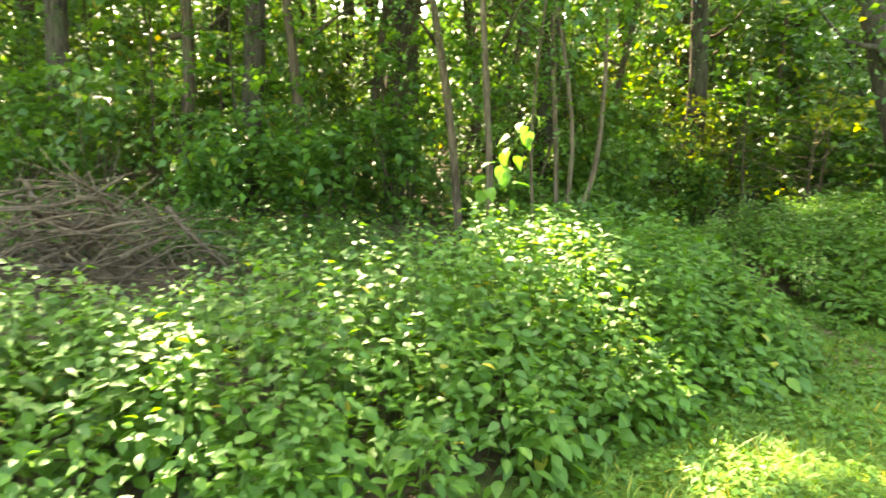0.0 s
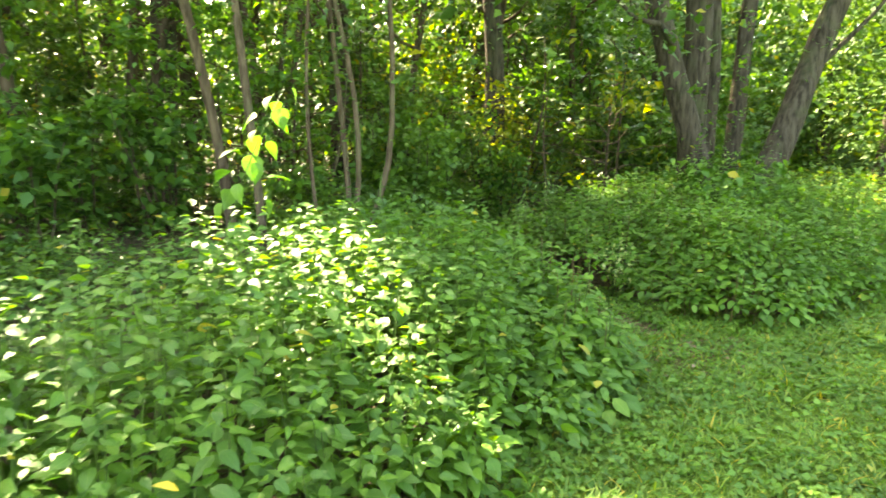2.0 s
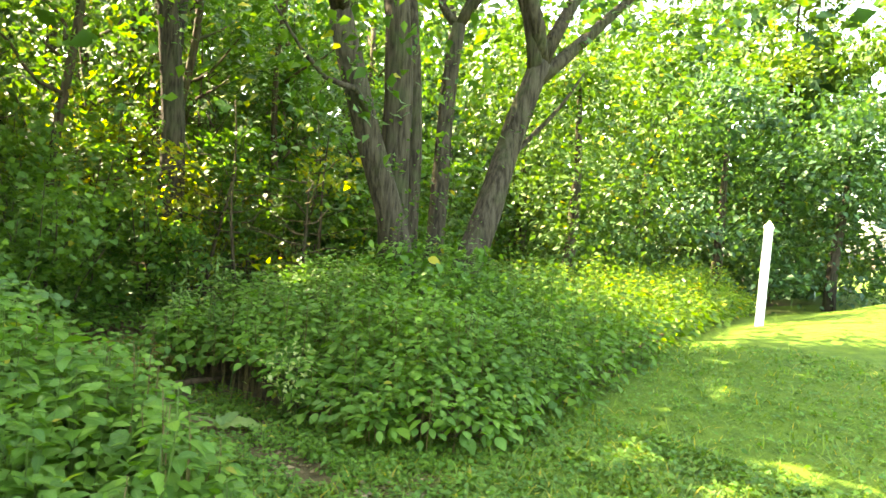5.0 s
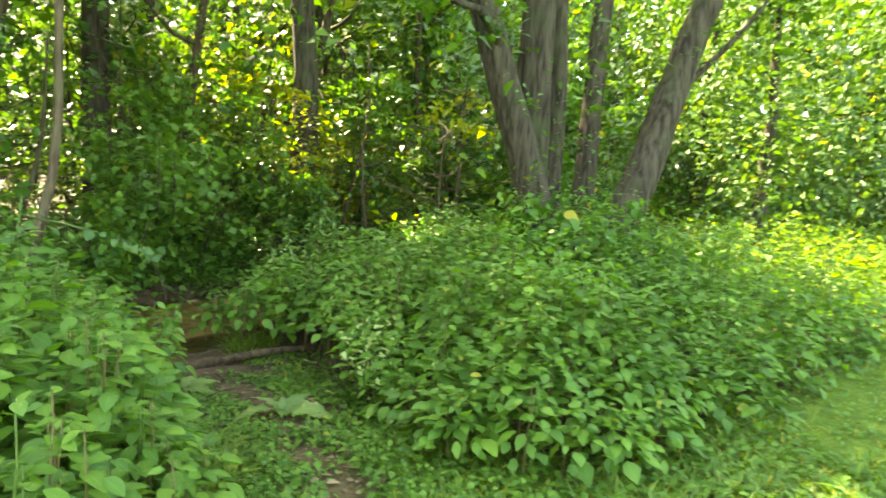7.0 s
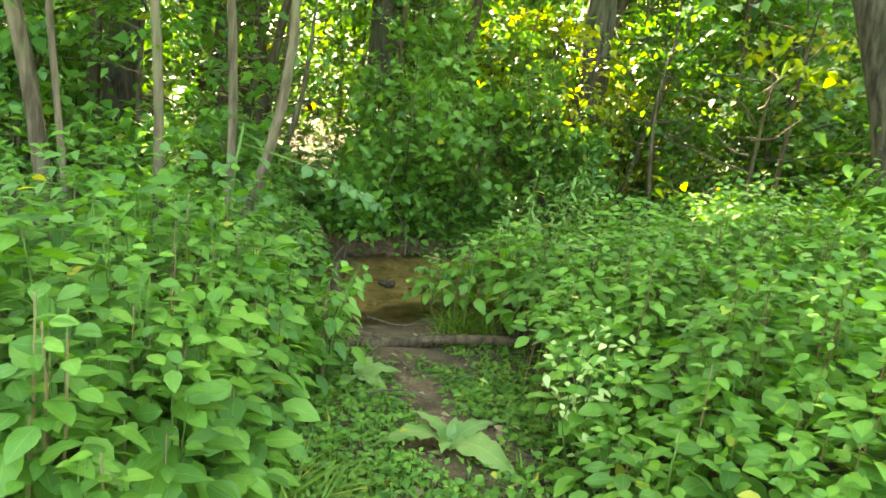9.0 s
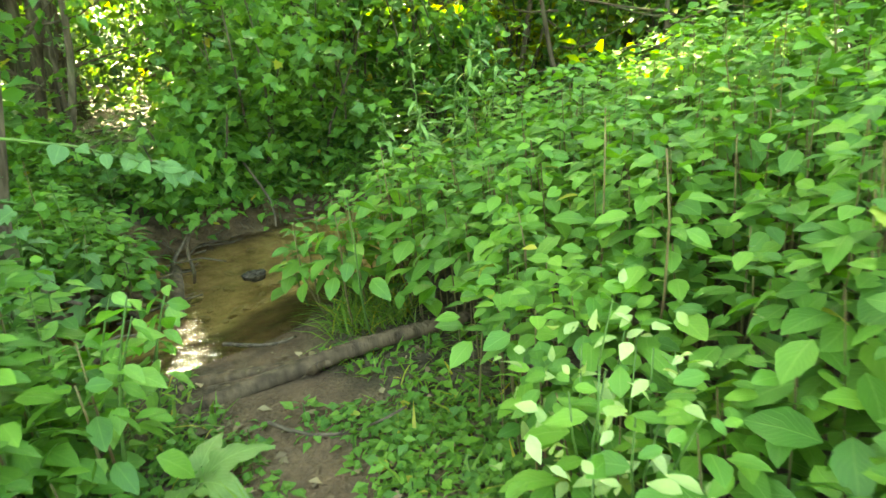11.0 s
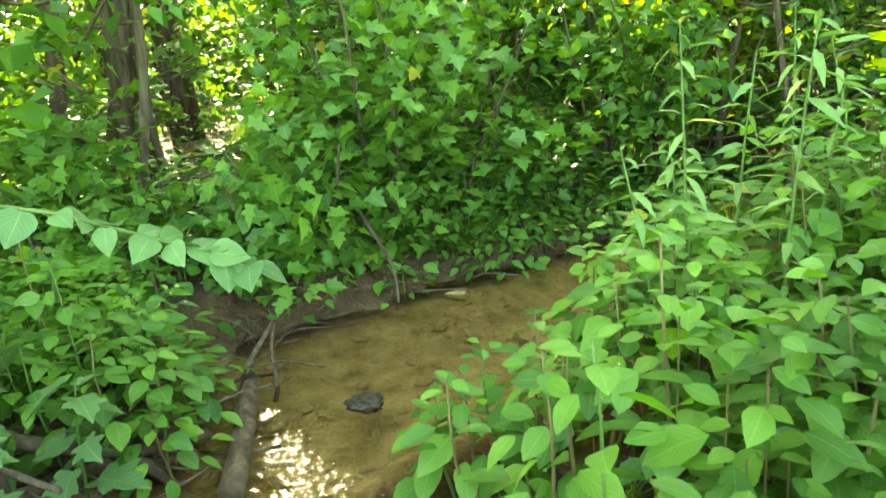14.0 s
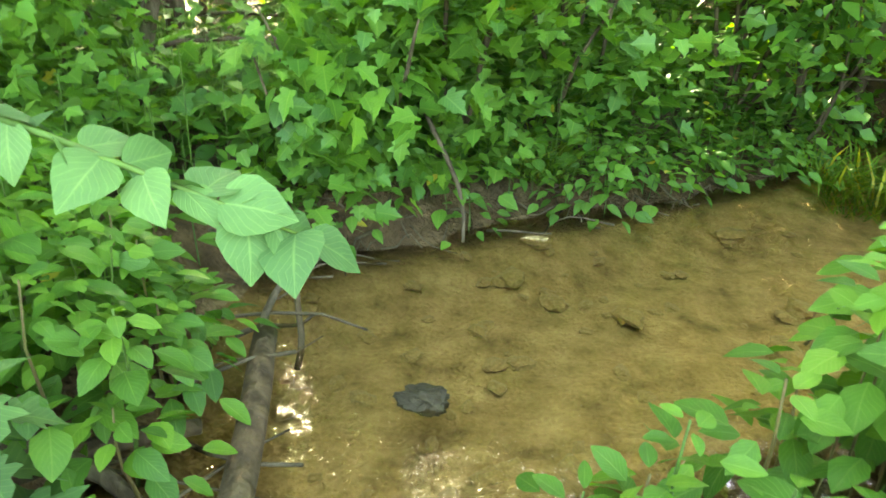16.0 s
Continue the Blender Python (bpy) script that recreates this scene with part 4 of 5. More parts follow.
def edge_tree(x, y, tall, wide, seed, count, leaf, material, label, name="lawn_edge_tree"):
    """A tree clothed in leaves from the ground up."""
    rng = np.random.default_rng(seed)
    z = float(land(x, y))
    tree = thing(name, (0, 0, 0), label, "tree")
    part("trunk", limb((x, y, z - 0.1), (x, y, z + tall * 0.9), 0.16, 0.03, 0.1, 9, seed, 9), M_BARK, tree)
    cs = []
    for k in range(60):
        h = rng.uniform(0.05, 1.0)
        a, r = rng.uniform(0, 6.28), wide * (1.08 - h) ** 0.6 * rng.uniform(0.3, 1.0)
        cs.append((x + math.cos(a) * r, y + math.sin(a) * r, z + tall * h))
    part("crown", crown_geo(rng, cs, int(count * 1.7), 0.55, leaf * 0.66, OVAL4, 0.55, 0.4), material, tree)


for i, (d, a, tall, wide, n, leaf, mat, label) in enumerate((
        (17.5, 62.0, 5.6, 2.6, 4200, 0.24, M_CONIFER, "dark blue-green spreading tree beyond the lawn"), (19, 70, 5.0, 2.4, 3800, 0.24, M_CONIFER, "dark blue-green spreading tree beyond the lawn"),
        (21, 56, 8.5, 3.2, 5200, 0.26, M_FAR, "light green broad tree at the lawn's end"), (24, 66, 11, 3.8, 5600, 0.30, M_FARSUN, "tree coloured a sunlit yellow-green behind the lawn"),
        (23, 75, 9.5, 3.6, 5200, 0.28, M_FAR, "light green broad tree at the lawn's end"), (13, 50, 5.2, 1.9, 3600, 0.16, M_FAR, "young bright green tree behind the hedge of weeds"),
        (15, 46, 7, 2.4, 4200, 0.2, M_FAR, "young bright green tree behind the hedge of weeds"), (26, 83, 9, 3.6, 4600, 0.3, M_FARSUN, "tree coloured a sunlit yellow-green behind the lawn"))):
    edge_tree(1.3 + d * math.sin(radians(a)), 1.9 + d * math.cos(radians(a)), tall, wide, 700 + i, n, leaf, mat, label)


# ---- single plants and small things ----
def shared_leaf(name, shape, material):
    v, t, u = shape
    return mesh_of(name, v, t, material, u)


LEAF_FORMS = [shared_leaf("leaf", blade([(0, 0), (0.1, 0.12), (0.28, w), (0.52, w + 0.03), (0.76, w * 0.78), (0.92, 0.09), (1.0, 0)], f, d), M_WEED2)
              for w, f, d in ((0.27, 0.25, 0.2), (0.30, 0.15, 0.35), (0.25, 0.35, 0.1), (0.28, 0.1, 0.5))]


def leaf_on(parent, form, at, yaw, pitch, roll, size, wide=1.0):
    ob = new("leaf", form)
    ob.parent = parent
    ob.matrix_basis = Matrix.Translation(at) @ Matrix.Rotation(yaw, 4, "Z") @ Matrix.Rotation(pitch, 4, "X") @ Matrix.Rotation(roll, 4, "Y") @ Matrix.Diagonal((size * wide, size, size, 1))
    return ob


def path_gap(x, y):
    return float(line_gap(np.array([x]), np.array([y]), CLEAR)[0][0])


def jewelweed_plant(x, y, tall, seed, leaf=0.085, count=15, label="single bright green jewelweed plant beside the path"):
    """One plant by itself: stem and leaves."""
    rng = np.random.default_rng(seed)
    z = float(land(x, y))
    if path_gap(x, y) < 0.42:
        return
    plant = thing("jewelweed_plant", (x, y, z), label, "weed", "jewelweed plants by the path")
    lean = np.array((rng.normal(0, 0.06), rng.normal(0, 0.06)))
    top = (lean[0] * tall, lean[1] * tall, tall)
    part("stem", limb((0, 0, -0.03), top, 0.0055, 0.002, 0.012, 5, seed, 5, 0), M_REDSTEM if seed % 3 else M_STEM, plant)
    turn = rng.uniform(0, 6.28)
    for k in range(count):
        down = (k / count) ** 1.2
        yaw = turn + k * 2.4 + rng.normal(0, 0.25)
        reach = (0.012 + 0.09 * min(1, down * 1.6)) * rng.uniform(0.6, 1.3)
        h = tall * (1 - 0.6 * down)
        at = (lean[0] * h - math.sin(yaw) * reach, lean[1] * h + math.cos(yaw) * reach, h - 0.1 * reach)
        if path_gap(x + at[0], y + at[1]) < 0.28:
            continue
        size = leaf * (0.55 + 0.6 * min(1, down * 2.2)) * rng.uniform(0.75, 1.2)
        leaf_on(plant, LEAF_FORMS[int(rng.integers(0, 4))], at, yaw, radians(12) - down * radians(34) + rng.normal(0, 0.22), rng.normal(0, 0.3), size, rng.uniform(0.85, 1.15))


def path_side():
    rng = np.random.default_rng(31)
    made = 0
    for line, y0, y1, inward in ((EDGE_A, 4.0, 6.9, -1), (EDGE_C, 4.65, 7.8, 1)):
        for _ in range(1200):
            x, y = rng.uniform(1.9, 4.3), rng.uniform(y0, y1)
            da, dc = covered(np.array([x]), np.array([y]))
            d = float(da[0] if inward < 0 else dc[0])
            if inward > 0 and y > 5.95 and d < 0.2:
                continue
            if not -0.02 < d < 0.40 or rng.uniform() > 0.62 or not bool(off_creek(np.array([x]), np.array([y]))[0]):
                continue
            tall = (0.30 + 1.25 * max(d, 0)) * rng.uniform(0.7, 1.15)
            jewelweed_plant(x, y, tall, 2000 + made, 0.072, 17)
            made += 1
            if made in (130, 285):
                break
    # tall ones that stand out beside the creek
    for i, (x, y, tall) in enumerate(((2.46, 6.52, 0.48), (2.52, 6.36, 0.40), (2.36, 6.62, 0.42), (3.24, 6.66, 0.30), (3.05, 7.46, 0.55), (3.12, 7.3, 0.62), (3.1, 7.62, 0.50), (3.2, 7.8, 0.55), (3.02, 7.75, 0.38),
                                      (3.3, 7.5, 0.7), (3.25, 8.0, 0.6), (2.3, 6.9, 0.35), (3.18, 7.05, 0.5), (2.9, 7.8, 0.36), (2.98, 7.86, 0.42), (2.95, 7.66, 0.44), (3.06, 7.92, 0.46), (2.84, 7.88, 0.3), (3.12, 7.78, 0.44), (3.16, 8.06, 0.4))):
        jewelweed_plant(x, y, tall, 2500 + i, 0.08, 17)


path_side()


def stemmed(name, x, y, tall, seed, form, count, leaf, material, label, category, pitch0=0.3, pitch1=-0.9, wide=1.0, bend=(0, 0), low=0.25, reach=0.0):
    """A plant of large single leaves set along one stem."""
    rng = np.random.default_rng(seed)
    z = float(land(x, y))
    ob = thing(name, (x, y, z), label, category)
    pts = [(bend[0] * k * k, bend[1] * k * k, tall * k) for k in np.linspace(0, 1, 7)]
    part("stem", tube(pts, list(np.linspace(0.006, 0.002, 7)), 6), M_STEM, ob)
    for i in range(count):
        k = low + (1 - low) * i / max(1, count - 1)
        at = (bend[0] * k * k, bend[1] * k * k, tall * k)
        yaw = i * 2.4 + rng.normal(0, 0.3)
        r = reach * rng.uniform(0.3, 1.2) * (1.2 - k)
        at = (at[0] - math.sin(yaw) * r, at[1] + math.cos(yaw) * r, at[2] - 0.2 * r)
        leaf_on(ob, form, at, yaw, pitch0 + (pitch1 - pitch0) * rng.uniform(), rng.normal(0, 0.4), leaf * rng.uniform(0.7, 1.2) * (1.1 - 0.35 * k), wide)
    return ob


M_LIME = leaf_material("lime_leaf", (0.085, 0.18, 0.022), (0.12, 0.23, 0.03), (0.17, 0.28, 0.045), 0.0, 0.42, glow=(1.05, 1.55, 0.6))
LIME_FORM = shared_leaf("leaf", blade([(0, 0.06), (0.08, 0.30), (0.25, 0.46), (0.45, 0.44), (0.68, 0.30), (0.86, 0.12), (1.0, 0)], 0.2, 0.5), M_LIME)


def ruffled(rows=12):
    """A long dock leaf with a wavy margin and an arched midrib."""
    v, t, u = [], [], []
    for i in range(rows + 1):
        y = i / rows
        w = 0.02 + 0.27 * math.sin(math.pi * min(1, y * 1.02) ** 0.72) ** 0.8
        z = 0.35 * y - 0.75 * y * y
        for k in (-1.0, -0.55, 0.0, 0.55, 1.0):
            v.append((k * w, y - 0.04 * abs(k), z + 0.10 * abs(k) * w + 0.035 * k * k * math.sin(i * 1.9 + (0.8 if k > 0 else 0))))
            u.append((k, y))
    for i in range(rows):
        for k in range(4):
            a = 5 * i + k
            t += [(a, a + 1, a + 6), (a, a + 6, a + 5)]
    return np.array(v), np.array(t), np.array(u)


PALE_FORM = shared_leaf("leaf", ruffled(), M_PALE)
M_HEART = leaf_material("branch_leaf", (0.046, 0.104, 0.026), (0.060, 0.126, 0.031), (0.078, 0.150, 0.037), 0.0, 0.22, rough=0.7, glow=(1.1, 1.3, 0.7))
HEART_FORM = shared_leaf("leaf", blade([(0, 0.03), (0.07, 0.22), (0.22, 0.35), (0.42, 0.38), (0.66, 0.28), (0.86, 0.12), (1.0, 0)], 0.18, 0.3), M_HEART)
NARROW_FORM = shared_leaf("leaf", NARROW, M_PALE)

SPRIG_FORM = shared_leaf("leaf", OVATE, M_LIME)
for i, (x, y, tall) in enumerate(((2.47, 6.84, 0.46), (2.36, 6.72, 0.5), (2.42, 6.95, 0.36), (2.5, 6.46, 0.56), (2.46, 6.56, 0.48))):
    stemmed("bright_sprig", x, y, tall, 80 + i, SPRIG_FORM, 13, 0.10, M_LIME, "bright yellow-green leafy sprig over the water's edge", "weed", 0.1, -0.7, 1.05, (0.10, 0.05), 0.35, 0.07)
# the bright sapling above the mound
stemmed("sapling", 0.10, 4.95, 1.68, 41, LIME_FORM, 24, 0.15, M_LIME, "young sapling with large sunlit lime-green leaves", "sapling", 0.35, -1.3, 0.95, (0.47, 0.0), 0.45, 0.30)
stemmed("mugwort_plant", 0.82, 3.5, 1.0, 42, NARROW_FORM, 22, 0.07, M_PALE, "thin pale flowering weed above the mound", "weed", 0.9, -0.1, 1.0, (0.03, 0), 0.55)
stemmed("mugwort_plant", -0.35, 3.75, 1.05, 43, NARROW_FORM, 18, 0.07, M_PALE, "thin pale flowering weed above the mound", "weed", 0.9, -0.1, 1.0, (0.05, 0), 0.6)
for i, (x, y, tall) in enumerate(((3.46, 8.0, 1.08), (3.6, 8.12, 1.0), (3.62, 7.88, 1.05), (3.8, 8.2, 1.1), (3.36, 7.86, 0.8), (3.95, 8.1, 1.0), (3.52, 8.2, 0.8), (3.5, 8.36, 0.6), (3.74, 8.0, 0.9))):
    stemmed("mugwort_plant", x, y, tall, 60 + i, NARROW_FORM, 48, 0.11, M_PALE, "tall grey-green narrow-leaved weed by the water", "weed", 0.6, -0.5, 1.0, (0.10 * math.sin(i), 0.05), 0.12)


def dock_plant(x, y, seed, leaves):
    """A low rosette of broad pale leaves on the path."""
    z = float(land(x, y))
    ob = thing("dock_plant", (x, y, z), "low dock rosette with broad pale green leaves on the path", "weed")
    part("crown", tube([(0, 0, -0.02), (0, 0, 0.03)], [0.018, 0.01], 7), M_STEM, ob)
    for yaw, pitch, size in leaves:
        leaf_on(ob, PALE_FORM, (-0.02 * math.sin(radians(yaw)), 0.02 * math.cos(radians(yaw)), 0.02), radians(yaw), radians(pitch), 0.15, size, 0.9)


dock_plant(3.08, 5.97, 1, ((108, 22, 0.27), (-130, 20, 0.28), (58, 44, 0.16), (-62, 40, 0.17), (165, 34, 0.11), (-10, 50, 0.10)))
dock_plant(2.62, 6.55, 2, ((-70, 26, 0.19), (-130, 22, 0.18), (170, 26, 0.16), (-20, 34, 0.15)))


BROADLEAF = blade([(0, 0.03), (0.12, 0.22), (0.35, 0.34), (0.65, 0.24), (1.0, 0)], 0.2, 0.35)
for i, (x, y, tall) in enumerate(((5.25, 7.15, 1.0), (5.7, 7.05, 1.1), (6.2, 7.2, 1.05), (6.7, 7.5, 0.9), (5.5, 7.5, 1.2))):
    shrub(x, y, tall, 0.42, 830 + i, 800, 0.105, BROADLEAF, M_SHRUB, "broad dark-leaved burdock round the foot of the maple", "burdock_clump", "burdock by the maple", 0.2)


SUNLEAF_FORM = shared_leaf("floret", OVATE, M_SUNLEAF)


def pale_weed(x, y, tall, seed):
    """A small weed whose pale leaf clusters carry sunlight in their colour."""
    rng = np.random.default_rng(seed)
    z = float(land(x, y))
    ob = thing("flowering_weed", (x, y, z), "weed with pale leaf clusters coloured as if in the sun", "weed", "cream flowered weeds")
    n = 46
    for j in range(4):
        q = (rng.normal(0, 0.07), rng.normal(0, 0.07), tall * rng.uniform(0.75, 1.05))
        part("stem", limb((0, 0, -0.02), q, 0.004, 0.0015, 0.02, 4, seed + j, 5, 0), M_STEM, ob)
    pos = rng.normal(0, 1, (n, 3)) * (0.075, 0.075, tall * 0.22) + (0, 0, tall * 0.62)
    for q in pos:
        f = leaf_on(ob, SUNLEAF_FORM, tuple(q), rng.uniform(0, 6.28), rng.normal(0, 0.5), rng.normal(0, 0.5), rng.uniform(0.022, 0.055))
        f.name = "floret"
    for k in range(10):
        leaf_on(ob, LEAF_FORMS[k % 4], tuple(rng.normal(0, 0.06, 3) + (0, 0, tall * 0.5)), rng.uniform(0, 6.28), rng.normal(-0.1, 0.3), 0, 0.06)


for i, (x, y, tall) in enumerate(((3.5, 5.98, 0.48), (3.58, 6.1, 0.54), (3.52, 5.86, 0.42), (3.62, 5.95, 0.5), (5.9, 5.8, 0.6), (6.0, 5.95, 0.66), (5.8, 5.62, 0.4))):
    pale_weed(x, y, tall, 900 + i)


def drooping_branch():
    """The sapling at the water whose long branch hangs over the creek, with heart-shaped leaves."""
    ob = thing("alder_sapling", (1.6, 7.62, float(land(1.6, 7.62))), "sapling with a long drooping branch of broad heart-shaped leaves", "sapling")
    part("stem", limb((0, 0, -0.05), (0.05, 0.02, 1.15), 0.014, 0.008, 0.02, 6, 5, 7), M_STEM, ob)
    pts = [np.array(p) - np.array((1.6, 7.62, float(land(1.6, 7.62)))) for p in ((1.65, 7.64, 0.77), (1.9, 7.71, 0.71), (2.1, 7.75, 0.65), (2.25, 7.78, 0.58), (2.38, 7.80, 0.52), (2.47, 7.82, 0.475))]
    branch = part("branch", tube(pts, [0.007, 0.006, 0.005, 0.004, 0.003, 0.002], 6), M_STEM, ob)
    rng = np.random.default_rng(8)
    for i, k in enumerate(np.linspace(1.7, 4.95, 24)):
        j = min(int(k), 4)
        p = pts[j] + (pts[j + 1] - pts[j]) * (k - j)
        yaw = radians(-90) + (1 if i % 2 else -1) * radians(58) + rng.normal(0, 0.45)
        leaf_on(branch, HEART_FORM, tuple(p), yaw, -0.22 + rng.normal(0, 0.36), rng.normal(0, 0.5), 0.082 * rng.uniform(0.6, 1.15), rng.uniform(1.0, 1.25))
    for i in range(26):
        h = rng.uniform(0.15, 1.1)
        yaw = rng.uniform(0, 6.28)
        r = rng.uniform(0.03, 0.28)
        leaf_on(ob, HEART_FORM, (-math.sin(yaw) * r, math.cos(yaw) * r, h), yaw, -0.35 + rng.normal(0, 0.25), rng.normal(0, 0.3), 0.10 * rng.uniform(0.7, 1.2))


drooping_branch()

LOBED_FORM = shared_leaf("leaf", LOBED, M_HEART)
for i, (x, y, tall) in enumerate(((1.78, 7.66, 0.72), (1.62, 7.82, 0.85), (1.9, 7.86, 0.5))):
    stemmed("maple_seedling", x, y, tall, 1500 + i, LOBED_FORM, 15, 0.13, M_HEART, "maple seedling with pale lobed leaves on the creek bank", "seedling", 0.1, -0.7, 0.95, (0.08, -0.03), 0.35, 0.10)


BIG_FORM = LEAF_FORMS[1]


def bank_weeds():
    """Leafy growth that hangs over both edges of the water."""
    rng = np.random.default_rng(15)
    for i, (x, y, tall) in enumerate(((1.98, 8.10, 0.42), (2.04, 8.02, 0.30), (1.90, 8.02, 0.5), (1.82, 8.12, 0.55), (2.0, 8.25, 0.35), (1.93, 8.32, 0.42), (1.75, 8.0, 0.45), (1.68, 8.2, 0.6), (1.86, 8.45, 0.45), (1.95, 8.5, 0.3),
                                      (1.78, 8.65, 0.4), (1.6, 8.1, 0.5))):
        jewelweed_plant(x, y, tall, 2700 + i, 0.07, 30, "leafy green weed on the creek bank beside the roots")
    for i, (x, y, tall) in enumerate(((1.95, 9.3, 0.42), (2.12, 9.34, 0.46), (2.22, 9.42, 0.4), (2.04, 9.45, 0.5))):
        stemmed("broadleaf_weed", x, y, tall, 2760 + i, BIG_FORM, 15, 0.13, M_WEED2, "broad-leaved dark green weed leaning over the far bank", "weed", 0.1, -0.8, 1.0, (0.02, -0.10), 0.3, 0.07)
    def left_bank(x, y):
        d, w, side = line_gap(x, y, CREEK)
        return (side > 0) & (d - w > 0.06) & (d - w < 0.9)
    xy = filled(rng, 110, 0.6, 2.02, 7.7, 8.7, left_bank)
    weed_patch("bank_weeds", rng, xy, rng.uniform(0.2, 0.45, len(xy)), "leafy green weeds crowding the creek bank by the tree", M_WEED2, leaf=0.068, leaves=20, shape=ROUND)
    def far_bank(x, y):
        d, w, side = line_gap(x, y, CREEK)
        return (side > 0) & (d - w > 0.20 + 0.10 * wave(4 * x, 4 * y)) & (d - w < 1.3)
    xy = filled(rng, 80, 1.2, 5.4, 8.9, 11.4, far_bank)
    weed_patch("bank_weeds", rng, xy, rng.uniform(0.2, 0.55, len(xy)), "low leafy weeds under the shrubs of the far bank", M_SHRUB, leaf=0.075, leaves=13)
    def lip(x, y):
        d, w, side = line_gap(x, y, CREEK)
        return (side > 0) & (d - w > 0.06 + 0.08 * np.exp(-((x - 2.35) / 0.4) ** 2) + 0.09 * wave(6 * x, 6 * y, 3)) & (d - w < 0.4)
    xy = filled(rng, 120, 1.9, 5.6, 8.9, 11.4, lip)
    weed_patch("bank_weeds", rng, xy, rng.uniform(0.10, 0.26, len(xy)), "low weeds hanging over the muddy lip of the bank", M_BOX, leaf=0.065, leaves=12, spread=1.3)
    xy = filled(rng, 22, -5, 9, 7.8, 13, lambda x, y: (line_gap(x, y, CREEK)[2] > 0) & (line_gap(x, y, CREEK)[0] > 1.2))
    weed_patch("forest_herbs", rng, xy, rng.uniform(0.25, 0.6, len(xy)), "low green herbs on the floor of the wood", M_DARK, leaf=0.10, leaves=11, shape=OVAL4)
    xy = filled(rng, 60, -6, 1.0, 3.4, 7.6, lambda x, y: (line_gap(x, y, BACK_A)[2] > 0) & (np.hypot(x + 3.05, y - 5.0) > 1.25))
    weed_patch("shade_herbs", rng, xy, rng.uniform(0.18, 0.46, len(xy)) * (1 + 0.8 * smooth(4.6, 6.0, xy[:, 1])), "thin low herbs in the shady dip behind the mound", M_DARK, leaf=0.08, leaves=10, shape=OVAL4)
    # small low herbs along the path
    xy = filled(rng, 420, 2.3, 3.8, 4.7, 6.85, lambda x, y: (np.maximum(*covered(x, y)) < 0.12) & (np.hypot(x - 3.14, y - 5.95) > 0.26) & (line_gap(x, y, FOOTPATH)[0] > 0.07 + 0.1 * wave(5 * x, 5 * y, 4)))
    green, stems = weeds(xy, rng.uniform(0.025, 0.12, len(xy)) * (1 - 0.55 * smooth(5.6, 6.4, xy[:, 1])), rng, leaves=8, leaf=0.04, shape=OVAL4, spread=0.4, clear=-1)
    at = thing("path_herbs", (0, 0, 0), "small creeping herbs and seedlings on the trodden path", "weeds", kind="stuff")
    part("foliage", green, M_WEED2, at)
    part("stems", stems, M_STEM, at)
    # drifting grass
    for name, box, n, size in (("grass_tuft", (2.62, 2.95, 9.85, 10.05), 420, 0.24), ("grass_tuft", (4.2, 5.4, 10.1, 10.6), 1200, 0.26), ("grass_tuft", (2.55, 2.75, 5.0, 5.5), 300, 0.22),
                               ("grass_tuft", (3.5, 4.0, 5.0, 5.3), 300, 0.2), ("grass_tuft", (2.95, 3.3, 7.35, 7.75), 500, 0.16)):
        p = np.column_stack([rng.uniform(box[0], box[1], n), rng.uniform(box[2], box[3], n)])
        pos = np.column_stack([p, land(p[:, 0], p[:, 1]) - 0.01])
        s = size * rng.uniform(0.5, 1.2, n)
        geo = batch(blade([(0, 0.02), (0.5, 0.018), (0.85, 0.01), (1.0, 0)], 0.2, 0.7), pos, rng.uniform(0, 6.28, n), rng.uniform(0.7, 1.4, n), np.zeros(n), s)
        single(name, geo, M_GRASS, "tuft of long arching green grass", "grass", kind="stuff")


bank_weeds()


def brush_pile():
    """Cut branches thrown in a heap in the dip."""
    rng = np.random.default_rng(23)
    ob = thing("brush_pile", (-3.05, 5.0, float(land(-3.05, 5.0))), "heap of dead grey-brown branches behind the weeds", "brush pile")
    for i in range(280):
        a, r = rng.uniform(0, 6.28), rng.uniform(0, 1.35)
        h = max(0.02, 1.08 * (1 - (r / 1.35) ** 2)) * rng.uniform(0.15, 1.0)
        yaw, rise, ln = rng.uniform(-1.57, 1.57), rng.normal(0, 0.38), rng.uniform(0.4, 1.3)
        d = np.array((math.cos(yaw) * math.cos(rise), math.sin(yaw) * math.cos(rise), math.sin(rise))) * ln / 2
        c = np.array((math.cos(a) * r, math.sin(a) * r * 0.8, h))
        lo, hi = c - d, c + d
        lo[2], hi[2] = max(lo[2], 0.0), max(hi[2], 0.0)
        rad = rng.uniform(0.003, 0.011) if i % 11 else 0.026
        part("branch", limb(lo, hi, rad, rad * 0.45, 0.06, 5, 3000 + i, 6), M_DEAD, ob)


brush_pile()


